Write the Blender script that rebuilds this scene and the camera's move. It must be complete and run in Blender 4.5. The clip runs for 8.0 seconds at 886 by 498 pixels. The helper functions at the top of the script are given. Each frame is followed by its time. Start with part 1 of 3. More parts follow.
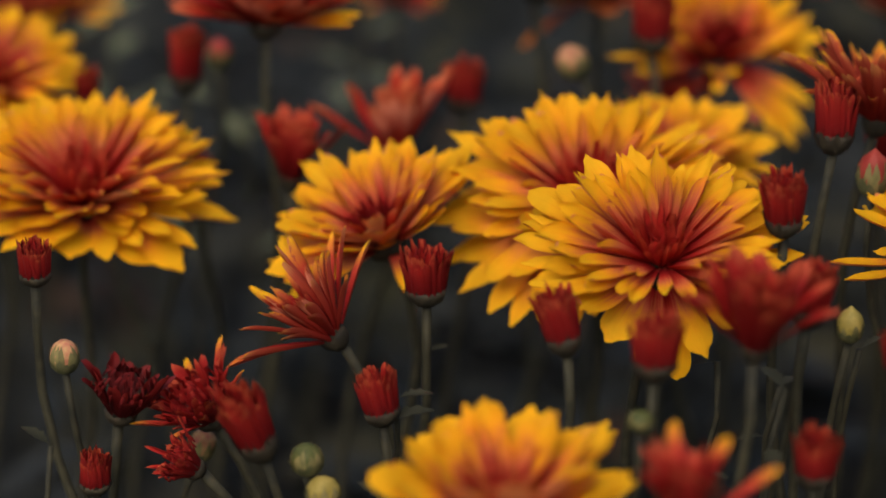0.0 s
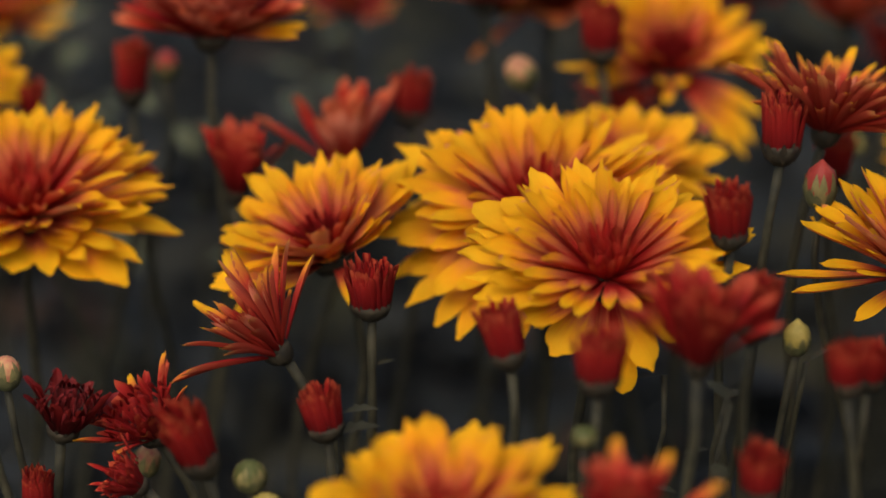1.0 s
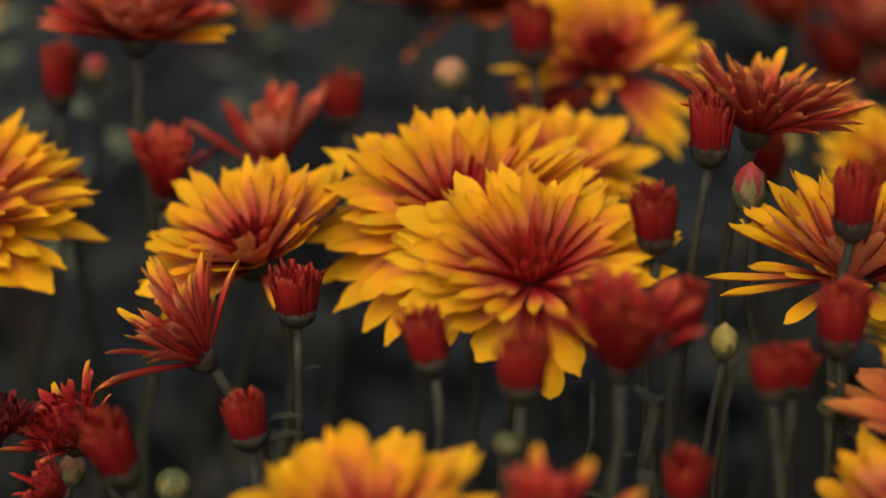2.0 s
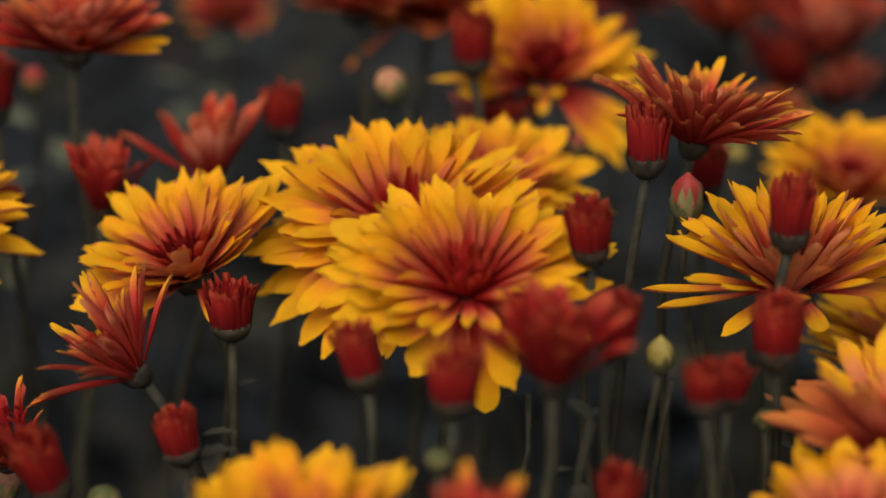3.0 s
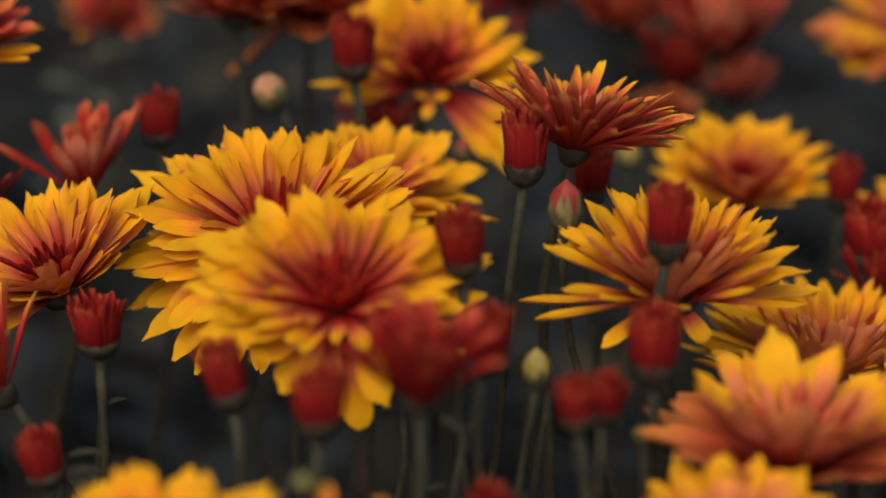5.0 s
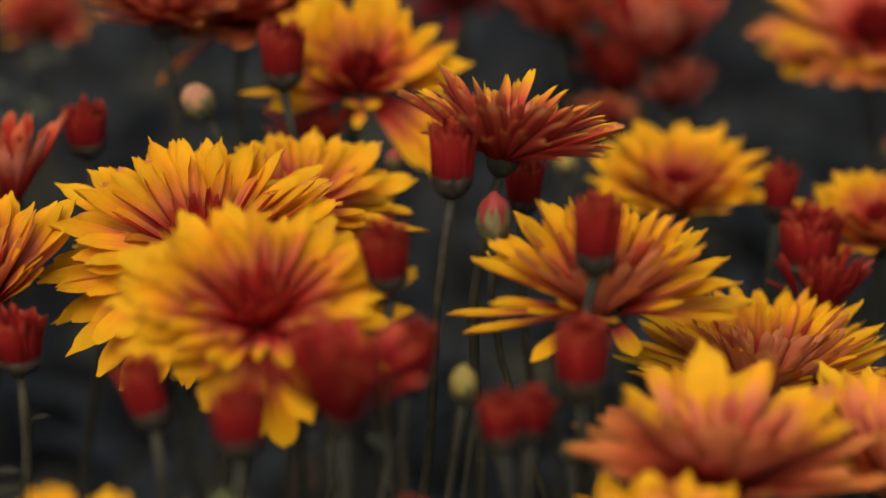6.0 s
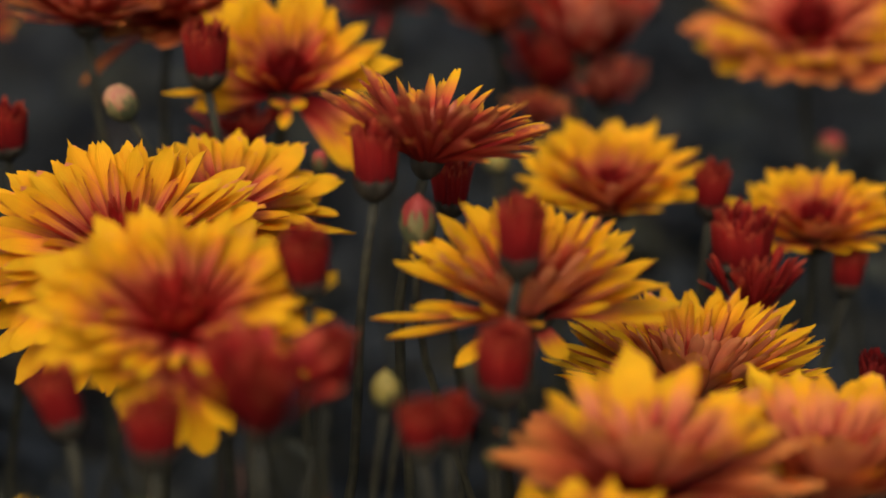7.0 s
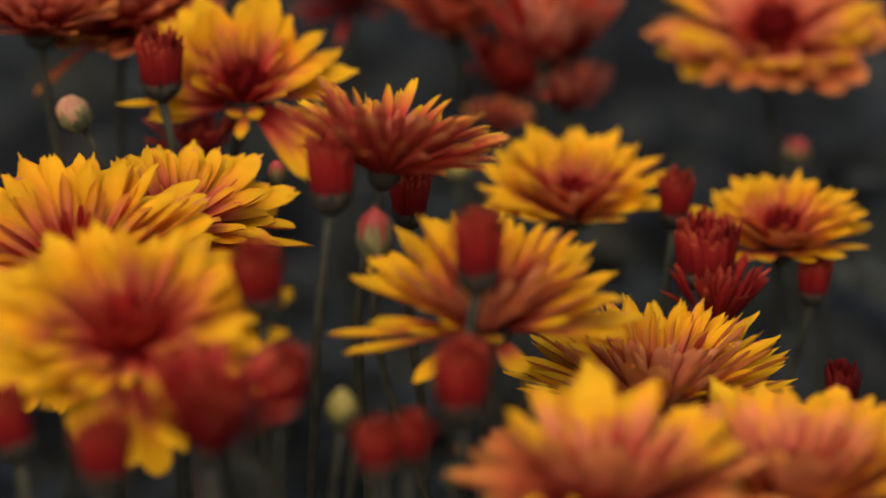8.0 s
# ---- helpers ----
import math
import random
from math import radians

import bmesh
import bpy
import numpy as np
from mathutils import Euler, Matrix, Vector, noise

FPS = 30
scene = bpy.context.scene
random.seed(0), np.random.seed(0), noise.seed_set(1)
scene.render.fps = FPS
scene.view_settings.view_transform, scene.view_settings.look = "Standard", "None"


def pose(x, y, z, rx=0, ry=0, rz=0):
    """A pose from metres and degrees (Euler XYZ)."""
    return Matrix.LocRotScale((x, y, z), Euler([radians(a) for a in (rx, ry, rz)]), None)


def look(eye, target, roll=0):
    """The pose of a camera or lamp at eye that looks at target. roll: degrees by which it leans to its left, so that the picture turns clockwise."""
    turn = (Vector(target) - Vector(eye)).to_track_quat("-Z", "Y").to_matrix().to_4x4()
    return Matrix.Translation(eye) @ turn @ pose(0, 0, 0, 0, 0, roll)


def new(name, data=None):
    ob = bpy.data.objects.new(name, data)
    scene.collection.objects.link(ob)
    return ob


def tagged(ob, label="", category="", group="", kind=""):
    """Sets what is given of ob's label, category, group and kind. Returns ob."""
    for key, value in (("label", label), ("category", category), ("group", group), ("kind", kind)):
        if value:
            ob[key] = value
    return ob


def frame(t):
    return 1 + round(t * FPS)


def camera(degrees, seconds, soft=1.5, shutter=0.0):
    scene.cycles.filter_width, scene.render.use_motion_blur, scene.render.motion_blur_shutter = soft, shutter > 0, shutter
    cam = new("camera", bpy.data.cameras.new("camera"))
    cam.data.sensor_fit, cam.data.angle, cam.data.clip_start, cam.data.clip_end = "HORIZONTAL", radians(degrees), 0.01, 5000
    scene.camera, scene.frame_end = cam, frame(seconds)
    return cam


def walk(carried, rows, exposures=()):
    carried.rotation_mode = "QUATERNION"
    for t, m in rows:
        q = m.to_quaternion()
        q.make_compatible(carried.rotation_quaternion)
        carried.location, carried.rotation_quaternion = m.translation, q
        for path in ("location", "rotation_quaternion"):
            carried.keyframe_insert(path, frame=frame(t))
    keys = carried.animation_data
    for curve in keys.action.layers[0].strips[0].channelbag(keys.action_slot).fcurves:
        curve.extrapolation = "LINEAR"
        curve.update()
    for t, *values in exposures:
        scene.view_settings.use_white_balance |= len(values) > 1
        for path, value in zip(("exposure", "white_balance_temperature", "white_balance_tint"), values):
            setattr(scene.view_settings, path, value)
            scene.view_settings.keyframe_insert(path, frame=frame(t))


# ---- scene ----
cam = camera(18, 8.0, soft=1.5)
# shallow focus, as of a long lens near the flowers
cam.data.dof.use_dof = True
cam.data.dof.focus_distance = 0.658
cam.data.dof.aperture_fstop = 5.0
PATH = [
    (0.0, pose(-0.0509, -0.6147, 0.5132, 70.999, -0.542, 0.185)),
    (0.5, pose(-0.0479, -0.6122, 0.5139, 71.118, -0.508, -0.035)),
    (1.0, pose(-0.0434, -0.6091, 0.5138, 71.083, -0.456, -0.357)),
    (1.5, pose(-0.0379, -0.6059, 0.5138, 71.010, -0.378, -0.720)),
    (3.0, pose(-0.0212, -0.5974, 0.5147, 71.043, -0.154, -1.438)),
    (3.5, pose(-0.0163, -0.5937, 0.5154, 70.974, -0.108, -1.730)),
    (4.0, pose(-0.0117, -0.5898, 0.5148, 70.939, -0.022, -1.987)),
    (4.5, pose(-0.0070, -0.5853, 0.5146, 70.847, 0.083, -2.257)),
    (6.0, pose(0.0074, -0.5706, 0.5161, 70.601, 0.215, -3.288)),
    (6.5, pose(0.0128, -0.5658, 0.5166, 70.486, 0.300, -3.709)),
    (7.0, pose(0.0167, -0.5604, 0.5157, 70.369, 0.279, -4.137)),
    (7.5, pose(0.0195, -0.5547, 0.5159, 70.322, 0.382, -4.452)),
    (8.0, pose(0.0216, -0.5492, 0.5162, 70.234, 0.487, -4.735)),
]
walk(cam, PATH, exposures=[(0.0, 0.62), (8.0, 0.62)])

# ---------------------------------------------------------------- light
world = bpy.data.worlds.new("world")
scene.world = world
world.use_nodes = True
sky = world.node_tree.nodes.new("ShaderNodeTexSky")
sky.sky_type, sky.sun_disc = "NISHITA", False
sky.sun_elevation, sky.sun_rotation = radians(48), radians(197)
sky.air_density, sky.dust_density, sky.ozone_density = 1.0, 4.0, 1.0
world.node_tree.links.new(sky.outputs[0], world.node_tree.nodes["Background"].inputs[0])
world.node_tree.nodes["Background"].inputs[1].default_value = 0.15

sun_data = bpy.data.lights.new("sun", "SUN")
sun_data.energy, sun_data.angle, sun_data.color = 0.55, radians(40), (1.0, 0.93, 0.82)
sun = new("sun", sun_data)
sun.matrix_world = look((-0.5, -1.6, 1.9), (0, 0, 0))


# ---------------------------------------------------------------- materials
def node_material(name):
    m = bpy.data.materials.new(name)
    m.use_nodes = True
    m.node_tree.nodes.clear()
    return m, m.node_tree.nodes, m.node_tree.links


def ramp_of(nodes, stops):
    r = nodes.new("ShaderNodeValToRGB")
    e = r.color_ramp.elements
    while len(e) < len(stops):
        e.new(0.5)
    for el, (p, c) in zip(e, stops):
        el.position, el.color = p, (*c, 1)
    return r


def petal_material(name, stops, streak=0.10, vary=0.07, thin=0.38, rough=0.6, gloss=0.12):
    """Pigment runs along the petal (v of the UV map, in flower radii), drawn out in fine streaks."""
    m, n, l = node_material(name)
    uv = n.new("ShaderNodeUVMap")
    info = n.new("ShaderNodeObjectInfo")
    sep = n.new("ShaderNodeSeparateXYZ")
    l.new(uv.outputs[0], sep.inputs[0])
    # streak coordinates: fine across, long along, moved per petal
    comb = n.new("ShaderNodeCombineXYZ")
    mu = n.new("ShaderNodeMath"); mu.operation = "MULTIPLY"; mu.inputs[1].default_value = 19.0
    mv = n.new("ShaderNodeMath"); mv.operation = "MULTIPLY"; mv.inputs[1].default_value = 1.2
    mr = n.new("ShaderNodeMath"); mr.operation = "MULTIPLY"; mr.inputs[1].default_value = 37.0
    l.new(sep.outputs[0], mu.inputs[0]); l.new(sep.outputs[1], mv.inputs[0]); l.new(info.outputs["Random"], mr.inputs[0])
    l.new(mu.outputs[0], comb.inputs[0]); l.new(mv.outputs[0], comb.inputs[1]); l.new(mr.outputs[0], comb.inputs[2])
    fine = n.new("ShaderNodeTexNoise"); fine.inputs["Scale"].default_value = 1.0; fine.inputs["Detail"].default_value = 3.0
    l.new(comb.outputs[0], fine.inputs["Vector"])
    # shift of v by streaks and by the petal's own random number
    a = n.new("ShaderNodeMath"); a.operation = "MULTIPLY_ADD"; a.inputs[1].default_value = streak * 2; a.inputs[2].default_value = -streak
    l.new(fine.outputs[0], a.inputs[0])
    b = n.new("ShaderNodeMath"); b.operation = "MULTIPLY_ADD"; b.inputs[1].default_value = vary * 2; b.inputs[2].default_value = -vary
    l.new(info.outputs["Random"], b.inputs[0])
    s1 = n.new("ShaderNodeMath"); s2 = n.new("ShaderNodeMath")
    l.new(sep.outputs[1], s1.inputs[0]); l.new(a.outputs[0], s1.inputs[1])
    l.new(s1.outputs[0], s2.inputs[0]); l.new(b.outputs[0], s2.inputs[1])
    ramp = ramp_of(n, stops)
    l.new(s2.outputs[0], ramp.inputs[0])
    # blotches at a larger scale
    blot = n.new("ShaderNodeTexNoise"); blot.inputs["Scale"].default_value = 90.0; blot.inputs["Detail"].default_value = 4.0
    geo = n.new("ShaderNodeNewGeometry")
    l.new(geo.outputs["Position"], blot.inputs["Vector"])
    bm_ = n.new("ShaderNodeMapRange"); bm_.inputs[1].default_value = 0.3; bm_.inputs[2].default_value = 0.7
    bm_.inputs[3].default_value = 0.82; bm_.inputs[4].default_value = 1.08
    l.new(blot.outputs[0], bm_.inputs[0])
    mixc = n.new("ShaderNodeMix"); mixc.data_type = "RGBA"; mixc.blend_type = "MULTIPLY"; mixc.inputs[0].default_value = 1.0
    l.new(ramp.outputs[0], mixc.inputs[6]); l.new(bm_.outputs[0], mixc.inputs[7])
    bump = n.new("ShaderNodeBump"); bump.inputs["Strength"].default_value = 0.55; bump.inputs["Distance"].default_value = 0.0007
    l.new(fine.outputs[0], bump.inputs["Height"])
    p = n.new("ShaderNodeBsdfPrincipled")
    p.inputs["Roughness"].default_value = rough
    p.inputs["Specular IOR Level"].default_value = gloss
    l.new(mixc.outputs[2], p.inputs["Base Color"]); l.new(bump.outputs[0], p.inputs["Normal"])
    tr = n.new("ShaderNodeBsdfTranslucent")
    l.new(mixc.outputs[2], tr.inputs[0])
    mix = n.new("ShaderNodeMixShader"); mix.inputs[0].default_value = thin
    l.new(p.outputs[0], mix.inputs[1]); l.new(tr.outputs[0], mix.inputs[2])
    out = n.new("ShaderNodeOutputMaterial")
    l.new(mix.outputs[0], out.inputs[0])
    return m


def plain_material(name, c1, c2, scale, rough=0.7, bump_height=0.0005, detail=5.0, thin=0.0, gloss=0.2):
    m, n, l = node_material(name)
    geo = n.new("ShaderNodeNewGeometry")
    info = n.new("ShaderNodeObjectInfo")
    add = n.new("ShaderNodeVectorMath"); add.operation = "ADD"
    l.new(geo.outputs["Position"], add.inputs[0]); l.new(info.outputs["Random"], add.inputs[1])
    noi = n.new("ShaderNodeTexNoise"); noi.inputs["Scale"].default_value = scale; noi.inputs["Detail"].default_value = detail
    l.new(add.outputs[0], noi.inputs["Vector"])
    ramp = ramp_of(n, [(0.3, c1), (0.7, c2)])
    l.new(noi.outputs[0], ramp.inputs[0])
    big = n.new("ShaderNodeTexNoise"); big.inputs["Scale"].default_value = scale / 9; big.inputs["Detail"].default_value = 2.0
    l.new(add.outputs[0], big.inputs["Vector"])
    mr = n.new("ShaderNodeMapRange"); mr.inputs[1].default_value = 0.3; mr.inputs[2].default_value = 0.7
    mr.inputs[3].default_value = 0.7; mr.inputs[4].default_value = 1.15
    l.new(big.outputs[0], mr.inputs[0])
    mixc = n.new("ShaderNodeMix"); mixc.data_type = "RGBA"; mixc.blend_type = "MULTIPLY"; mixc.inputs[0].default_value = 1.0
    l.new(ramp.outputs[0], mixc.inputs[6]); l.new(mr.outputs[0], mixc.inputs[7])
    bump = n.new("ShaderNodeBump"); bump.inputs["Strength"].default_value = 0.5; bump.inputs["Distance"].default_value = bump_height
    l.new(noi.outputs[0], bump.inputs["Height"])
    p = n.new("ShaderNodeBsdfPrincipled")
    p.inputs["Roughness"].default_value = rough
    p.inputs["Specular IOR Level"].default_value = gloss
    l.new(mixc.outputs[2], p.inputs["Base Color"]); l.new(bump.outputs[0], p.inputs["Normal"])
    out = n.new("ShaderNodeOutputMaterial")
    if thin:
        tr = n.new("ShaderNodeBsdfTranslucent")
        l.new(mixc.outputs[2], tr.inputs[0])
        mix = n.new("ShaderNodeMixShader"); mix.inputs[0].default_value = thin
        l.new(p.outputs[0], mix.inputs[1]); l.new(tr.outputs[0], mix.inputs[2])
        l.new(mix.outputs[0], out.inputs[0])
    else:
        l.new(p.outputs[0], out.inputs[0])
    return m


def bed_material(name, stops):
    """Leaves of many plants in one mesh: each takes its own shade, from blue-green to olive and dry brown."""
    m, n, l = node_material(name)
    geo = n.new("ShaderNodeNewGeometry")
    ramp = ramp_of(n, stops)
    l.new(geo.outputs["Random Per Island"], ramp.inputs[0])
    noi = n.new("ShaderNodeTexNoise"); noi.inputs["Scale"].default_value = 150.0; noi.inputs["Detail"].default_value = 5.0
    l.new(geo.outputs["Position"], noi.inputs["Vector"])
    mr = n.new("ShaderNodeMapRange"); mr.inputs[1].default_value = 0.3; mr.inputs[2].default_value = 0.7
    mr.inputs[3].default_value = 0.65; mr.inputs[4].default_value = 1.25
    l.new(noi.outputs[0], mr.inputs[0])
    mixc = n.new("ShaderNodeMix"); mixc.data_type = "RGBA"; mixc.blend_type = "MULTIPLY"; mixc.inputs[0].default_value = 1.0
    l.new(ramp.outputs[0], mixc.inputs[6]); l.new(mr.outputs[0], mixc.inputs[7])
    bump = n.new("ShaderNodeBump"); bump.inputs["Strength"].default_value = 0.5; bump.inputs["Distance"].default_value = 0.0005
    l.new(noi.outputs[0], bump.inputs["Height"])
    p = n.new("ShaderNodeBsdfPrincipled")
    p.inputs["Roughness"].default_value = 0.75
    p.inputs["Specular IOR Level"].default_value = 0.10
    l.new(mixc.outputs[2], p.inputs["Base Color"]); l.new(bump.outputs[0], p.inputs["Normal"])
    out = n.new("ShaderNodeOutputMaterial")
    l.new(p.outputs[0], out.inputs[0])
    return m


DEEP, RED, RUST, SALMON = (0.26, 0.008, 0.010), (0.46, 0.017, 0.017), (0.56, 0.062, 0.032), (0.68, 0.165, 0.065)
ORANGE, GOLD, YELLOW = (0.79, 0.27, 0.035), (0.86, 0.395, 0.010), (0.86, 0.475, 0.010)

petal_yellow = petal_material("petal_yellow", [(0.0, DEEP), (0.20, RED), (0.31, RUST), (0.42, SALMON), (0.51, ORANGE), (0.61, GOLD), (0.80, YELLOW)], streak=0.26, thin=0.42)
DUSTY = (0.78, 0.25, 0.14)
petal_yellow_under = petal_material("petal_yellow_under", [(0.0, RUST), (0.12, (0.70, 0.17, 0.10)), (0.34, (0.78, 0.255, 0.14)), (0.80, (0.82, 0.32, 0.13)), (1.0, ORANGE)], streak=0.18, vary=0.10)
petal_amber = petal_material("petal_amber", [(0.0, DEEP), (0.26, RED), (0.36, RUST), (0.47, SALMON), (0.64, (0.84, 0.31, 0.05)), (0.78, GOLD), (0.95, YELLOW)], streak=0.17, vary=0.10)
petal_amber_under = petal_material("petal_amber_under", [(0.0, RUST), (0.12, (0.64, 0.13, 0.07)), (0.34, (0.72, 0.215, 0.10)), (0.85, (0.77, 0.28, 0.10)), (1.0, ORANGE)], streak=0.18, vary=0.10)
petal_heart_under = petal_material("petal_heart_under", [(0.0, RED), (0.22, (0.46, 0.016, 0.010)), (0.38, (0.54, 0.045, 0.02)), (0.52, (0.62, 0.11, 0.04)), (0.68, (0.72, 0.21, 0.08))], streak=0.14, thin=0.36)
petal_quill = petal_material("petal_quill", [(0.0, RED), (0.4, (0.56, 0.026, 0.018)), (0.9, (0.68, 0.10, 0.045))], streak=0.16, vary=0.16, thin=0.36)
petal_ember = petal_material("petal_ember", [(0.0, DEEP), (0.18, RED), (0.30, (0.54, 0.028, 0.018)), (0.44, (0.62, 0.08, 0.035)), (0.60, SALMON)], streak=0.16, thin=0.34)
petal_gold = petal_material("petal_gold", [(0.0, DEEP), (0.17, RED), (0.26, RUST), (0.35, SALMON), (0.45, ORANGE), (0.58, GOLD), (0.82, YELLOW)], streak=0.22, thin=0.42)
petal_coral = petal_material("petal_coral", [(0.0, DEEP), (0.18, RED), (0.30, RUST), (0.43, (0.72, 0.18, 0.085)), (0.60, (0.82, 0.29, 0.085)), (0.72, GOLD), (0.90, YELLOW)], streak=0.22, vary=0.10, thin=0.42)
petal_salmon = petal_material("petal_salmon", [(0.0, RED), (0.30, (0.50, 0.045, 0.025)), (0.65, (0.61, 0.135, 0.04)), (0.95, (0.76, 0.28, 0.06))], streak=0.18, vary=0.12, thin=0.4)
petal_wine = petal_material("petal_wine", [(0.0, (0.035, 0.001, 0.001)), (0.6, (0.095, 0.003, 0.003)), (1.0, (0.17, 0.007, 0.006))], thin=0.15, rough=0.42, gloss=0.2)
petal_wine_under = petal_material("petal_wine_under", [(0.0, (0.04, 0.002, 0.002)), (0.6, (0.10, 0.004, 0.004)), (1.0, (0.18, 0.013, 0.010))], thin=0.15)
petal_rust = petal_material("petal_rust", [(0.0, DEEP), (0.40, RED), (0.80, (0.46, 0.035, 0.014)), (1.0, SALMON)], streak=0.16, vary=0.12)
petal_rust_under = petal_material("petal_rust_under", [(0.0, (0.2, 0.006, 0.005)), (0.45, (0.38, 0.03, 0.015)), (0.85, DUSTY), (1.0, SALMON)], streak=0.18, vary=0.12)
petal_red = petal_material("petal_red", [(0.0, (0.10, 0.003, 0.004)), (0.45, (0.23, 0.007, 0.007)), (0.80, (0.32, 0.014, 0.011)), (0.95, (0.46, 0.07, 0.03))], thin=0.2, rough=0.5, gloss=0.10)
petal_red_under = petal_material("petal_red_under", [(0.0, (0.11, 0.003, 0.004)), (0.5, (0.22, 0.009, 0.008)), (0.85, (0.29, 0.018, 0.012)), (1.0, (0.42, 0.065, 0.025))], streak=0.14, thin=0.2)
petal_flame = petal_material("petal_flame", [(0.0, DEEP), (0.40, RED), (0.70, RUST), (0.88, ORANGE), (1.0, YELLOW)])
petal_flame_under = petal_material("petal_flame_under", [(0.0, (0.28, 0.014, 0.010)), (0.40, (0.42, 0.038, 0.022)), (0.82, (0.51, 0.085, 0.042)), (1.0, (0.70, 0.27, 0.09))], streak=0.15)
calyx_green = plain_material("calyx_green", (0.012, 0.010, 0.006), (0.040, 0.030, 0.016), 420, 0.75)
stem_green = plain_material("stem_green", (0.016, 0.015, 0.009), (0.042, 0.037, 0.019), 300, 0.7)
# tones vary by leaf, all below real foliage: the bed's shade is in them
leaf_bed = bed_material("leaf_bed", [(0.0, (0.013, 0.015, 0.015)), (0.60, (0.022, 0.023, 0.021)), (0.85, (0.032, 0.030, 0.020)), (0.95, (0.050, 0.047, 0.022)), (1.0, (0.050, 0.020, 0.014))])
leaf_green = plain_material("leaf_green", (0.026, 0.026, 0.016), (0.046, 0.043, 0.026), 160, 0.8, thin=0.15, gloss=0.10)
bud_cream = plain_material("bud_cream", (0.20, 0.15, 0.025), (0.34, 0.25, 0.06), 500, 0.6)
bud_pink = plain_material("bud_pink", (0.20, 0.013, 0.010), (0.30, 0.05, 0.03), 330, 0.6)
bud_lime = plain_material("bud_lime", (0.035, 0.045, 0.010), (0.08, 0.08, 0.02), 420, 0.6)
bract_pale = plain_material("bract_pale", (0.09, 0.085, 0.028), (0.19, 0.15, 0.055), 420, 0.7)
bract_green = plain_material("bract_green", (0.045, 0.05, 0.018), (0.11, 0.10, 0.042), 420, 0.7)
bud_blush = plain_material("bud_blush", (0.34, 0.09, 0.06), (0.42, 0.26, 0.10), 600, 0.6)
# paler copy for the far shoots: the light they catch is in the colour
leaf_lit = plain_material("leaf_lit", (0.08, 0.088, 0.045), (0.16, 0.16, 0.08), 150, 0.65, thin=0.2)
# darker copy for shoots among the stems, their shade mixed into the green
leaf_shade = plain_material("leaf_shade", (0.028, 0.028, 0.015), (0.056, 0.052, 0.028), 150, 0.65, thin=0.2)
soil = plain_material("soil", (0.015, 0.015, 0.015), (0.026, 0.025, 0.023), 90, 0.95, 0.004, gloss=0.0)


# ---------------------------------------------------------------- mesh helpers
def mesh_of(name, verts, faces, mats, index=None, uvs=None, smooth=True):
    me = bpy.data.meshes.new(name)
    me.from_pydata(verts, [], faces)
    for m in mats:
        me.materials.append(m)
    if index is not None:
        me.polygons.foreach_set("material_index", index)
    if smooth:
        me.polygons.foreach_set("use_smooth", [True] * len(me.polygons))
    if uvs is not None:
        layer = me.uv_layers.new(name="UVMap")
        for k, loop in enumerate(me.loops):
            layer.data[k].uv = uvs[loop.vertex_index]
    me.update()
    return me


def part(name, me, parent, m=None, label=""):
    ob = new(name, me)
    ob.parent = parent
    if m is not None:
        ob.matrix_basis = m
    return tagged(ob, label)


def petal_mesh(name, rng, length, width, curl, cup, mats, base=0.4, belly=0.66, teeth=0.05, roll=0.0, scale_v=1.0, nu=4, nv=8, wave=0.018, blunt=0.5, groove=0.07):
    """A strap-shaped ray petal along +x, its upper face to +z: narrow base, rounded notched tip, two faces that meet at the rim."""
    def half(s):
        if s < belly:
            k = s / belly
            return base + (1 - base) * (k * k * (3 - 2 * k))
        k = (s - belly) / (1 - belly)
        return max(blunt, (1 - (0.98 * k) ** 2.6) ** 0.5)
    steps = [0.0, 0.16, 0.32, 0.48, 0.62, 0.75, 0.86, 0.94, 1.0] if nv == 8 else [1 - (1 - j / nv) ** 1.25 for j in range(nv + 1)]
    side = rng.uniform(-0.11, 0.11) * length
    ph = rng.uniform(0, 6.28)
    notch = [0.0] + [rng.uniform(-1.3, 1.0) * teeth for _ in range(nu - 1)] + [0.0]
    thick = 0.012 * width + 0.004
    verts, uvs, ids = [], [], {}
    for face in (0, 1):
        for j in range(nv + 1):
            s = steps[j]
            w = half(s) * width / 2
            for i in range(nu + 1):
                u = i / nu * 2 - 1
                rim = i in (0, nu) or j in (0, nv)
                x = s * length - (abs(u) ** 2.2 * 0.045 * length * s ** 3) + notch[i] * length * s ** 6
                y = u * w + side * s * s
                z = curl * length * s * s + cup * w * u * u + wave * length * math.sin(ph + 5 * s) * s * (0.4 + 0.6 * u)
                z += roll * w * u * s + groove * w * math.cos(2 * math.pi * u) * min(1.0, 3 * s)
                if face and not rim:
                    z -= thick
                ids[face, i, j] = len(verts)
                verts.append((x, y, z))
                uvs.append((i / nu, s * scale_v * length))
    faces, index = [], []
    for face in (0, 1):
        for j in range(nv):
            for i in range(nu):
                q = [ids[face, i, j], ids[face, i, j + 1], ids[face, i + 1, j + 1], ids[face, i + 1, j]]
                faces.append(q if face else q[::-1])
                index.append(face)
    return mesh_of(name, verts, faces, mats, index, uvs)


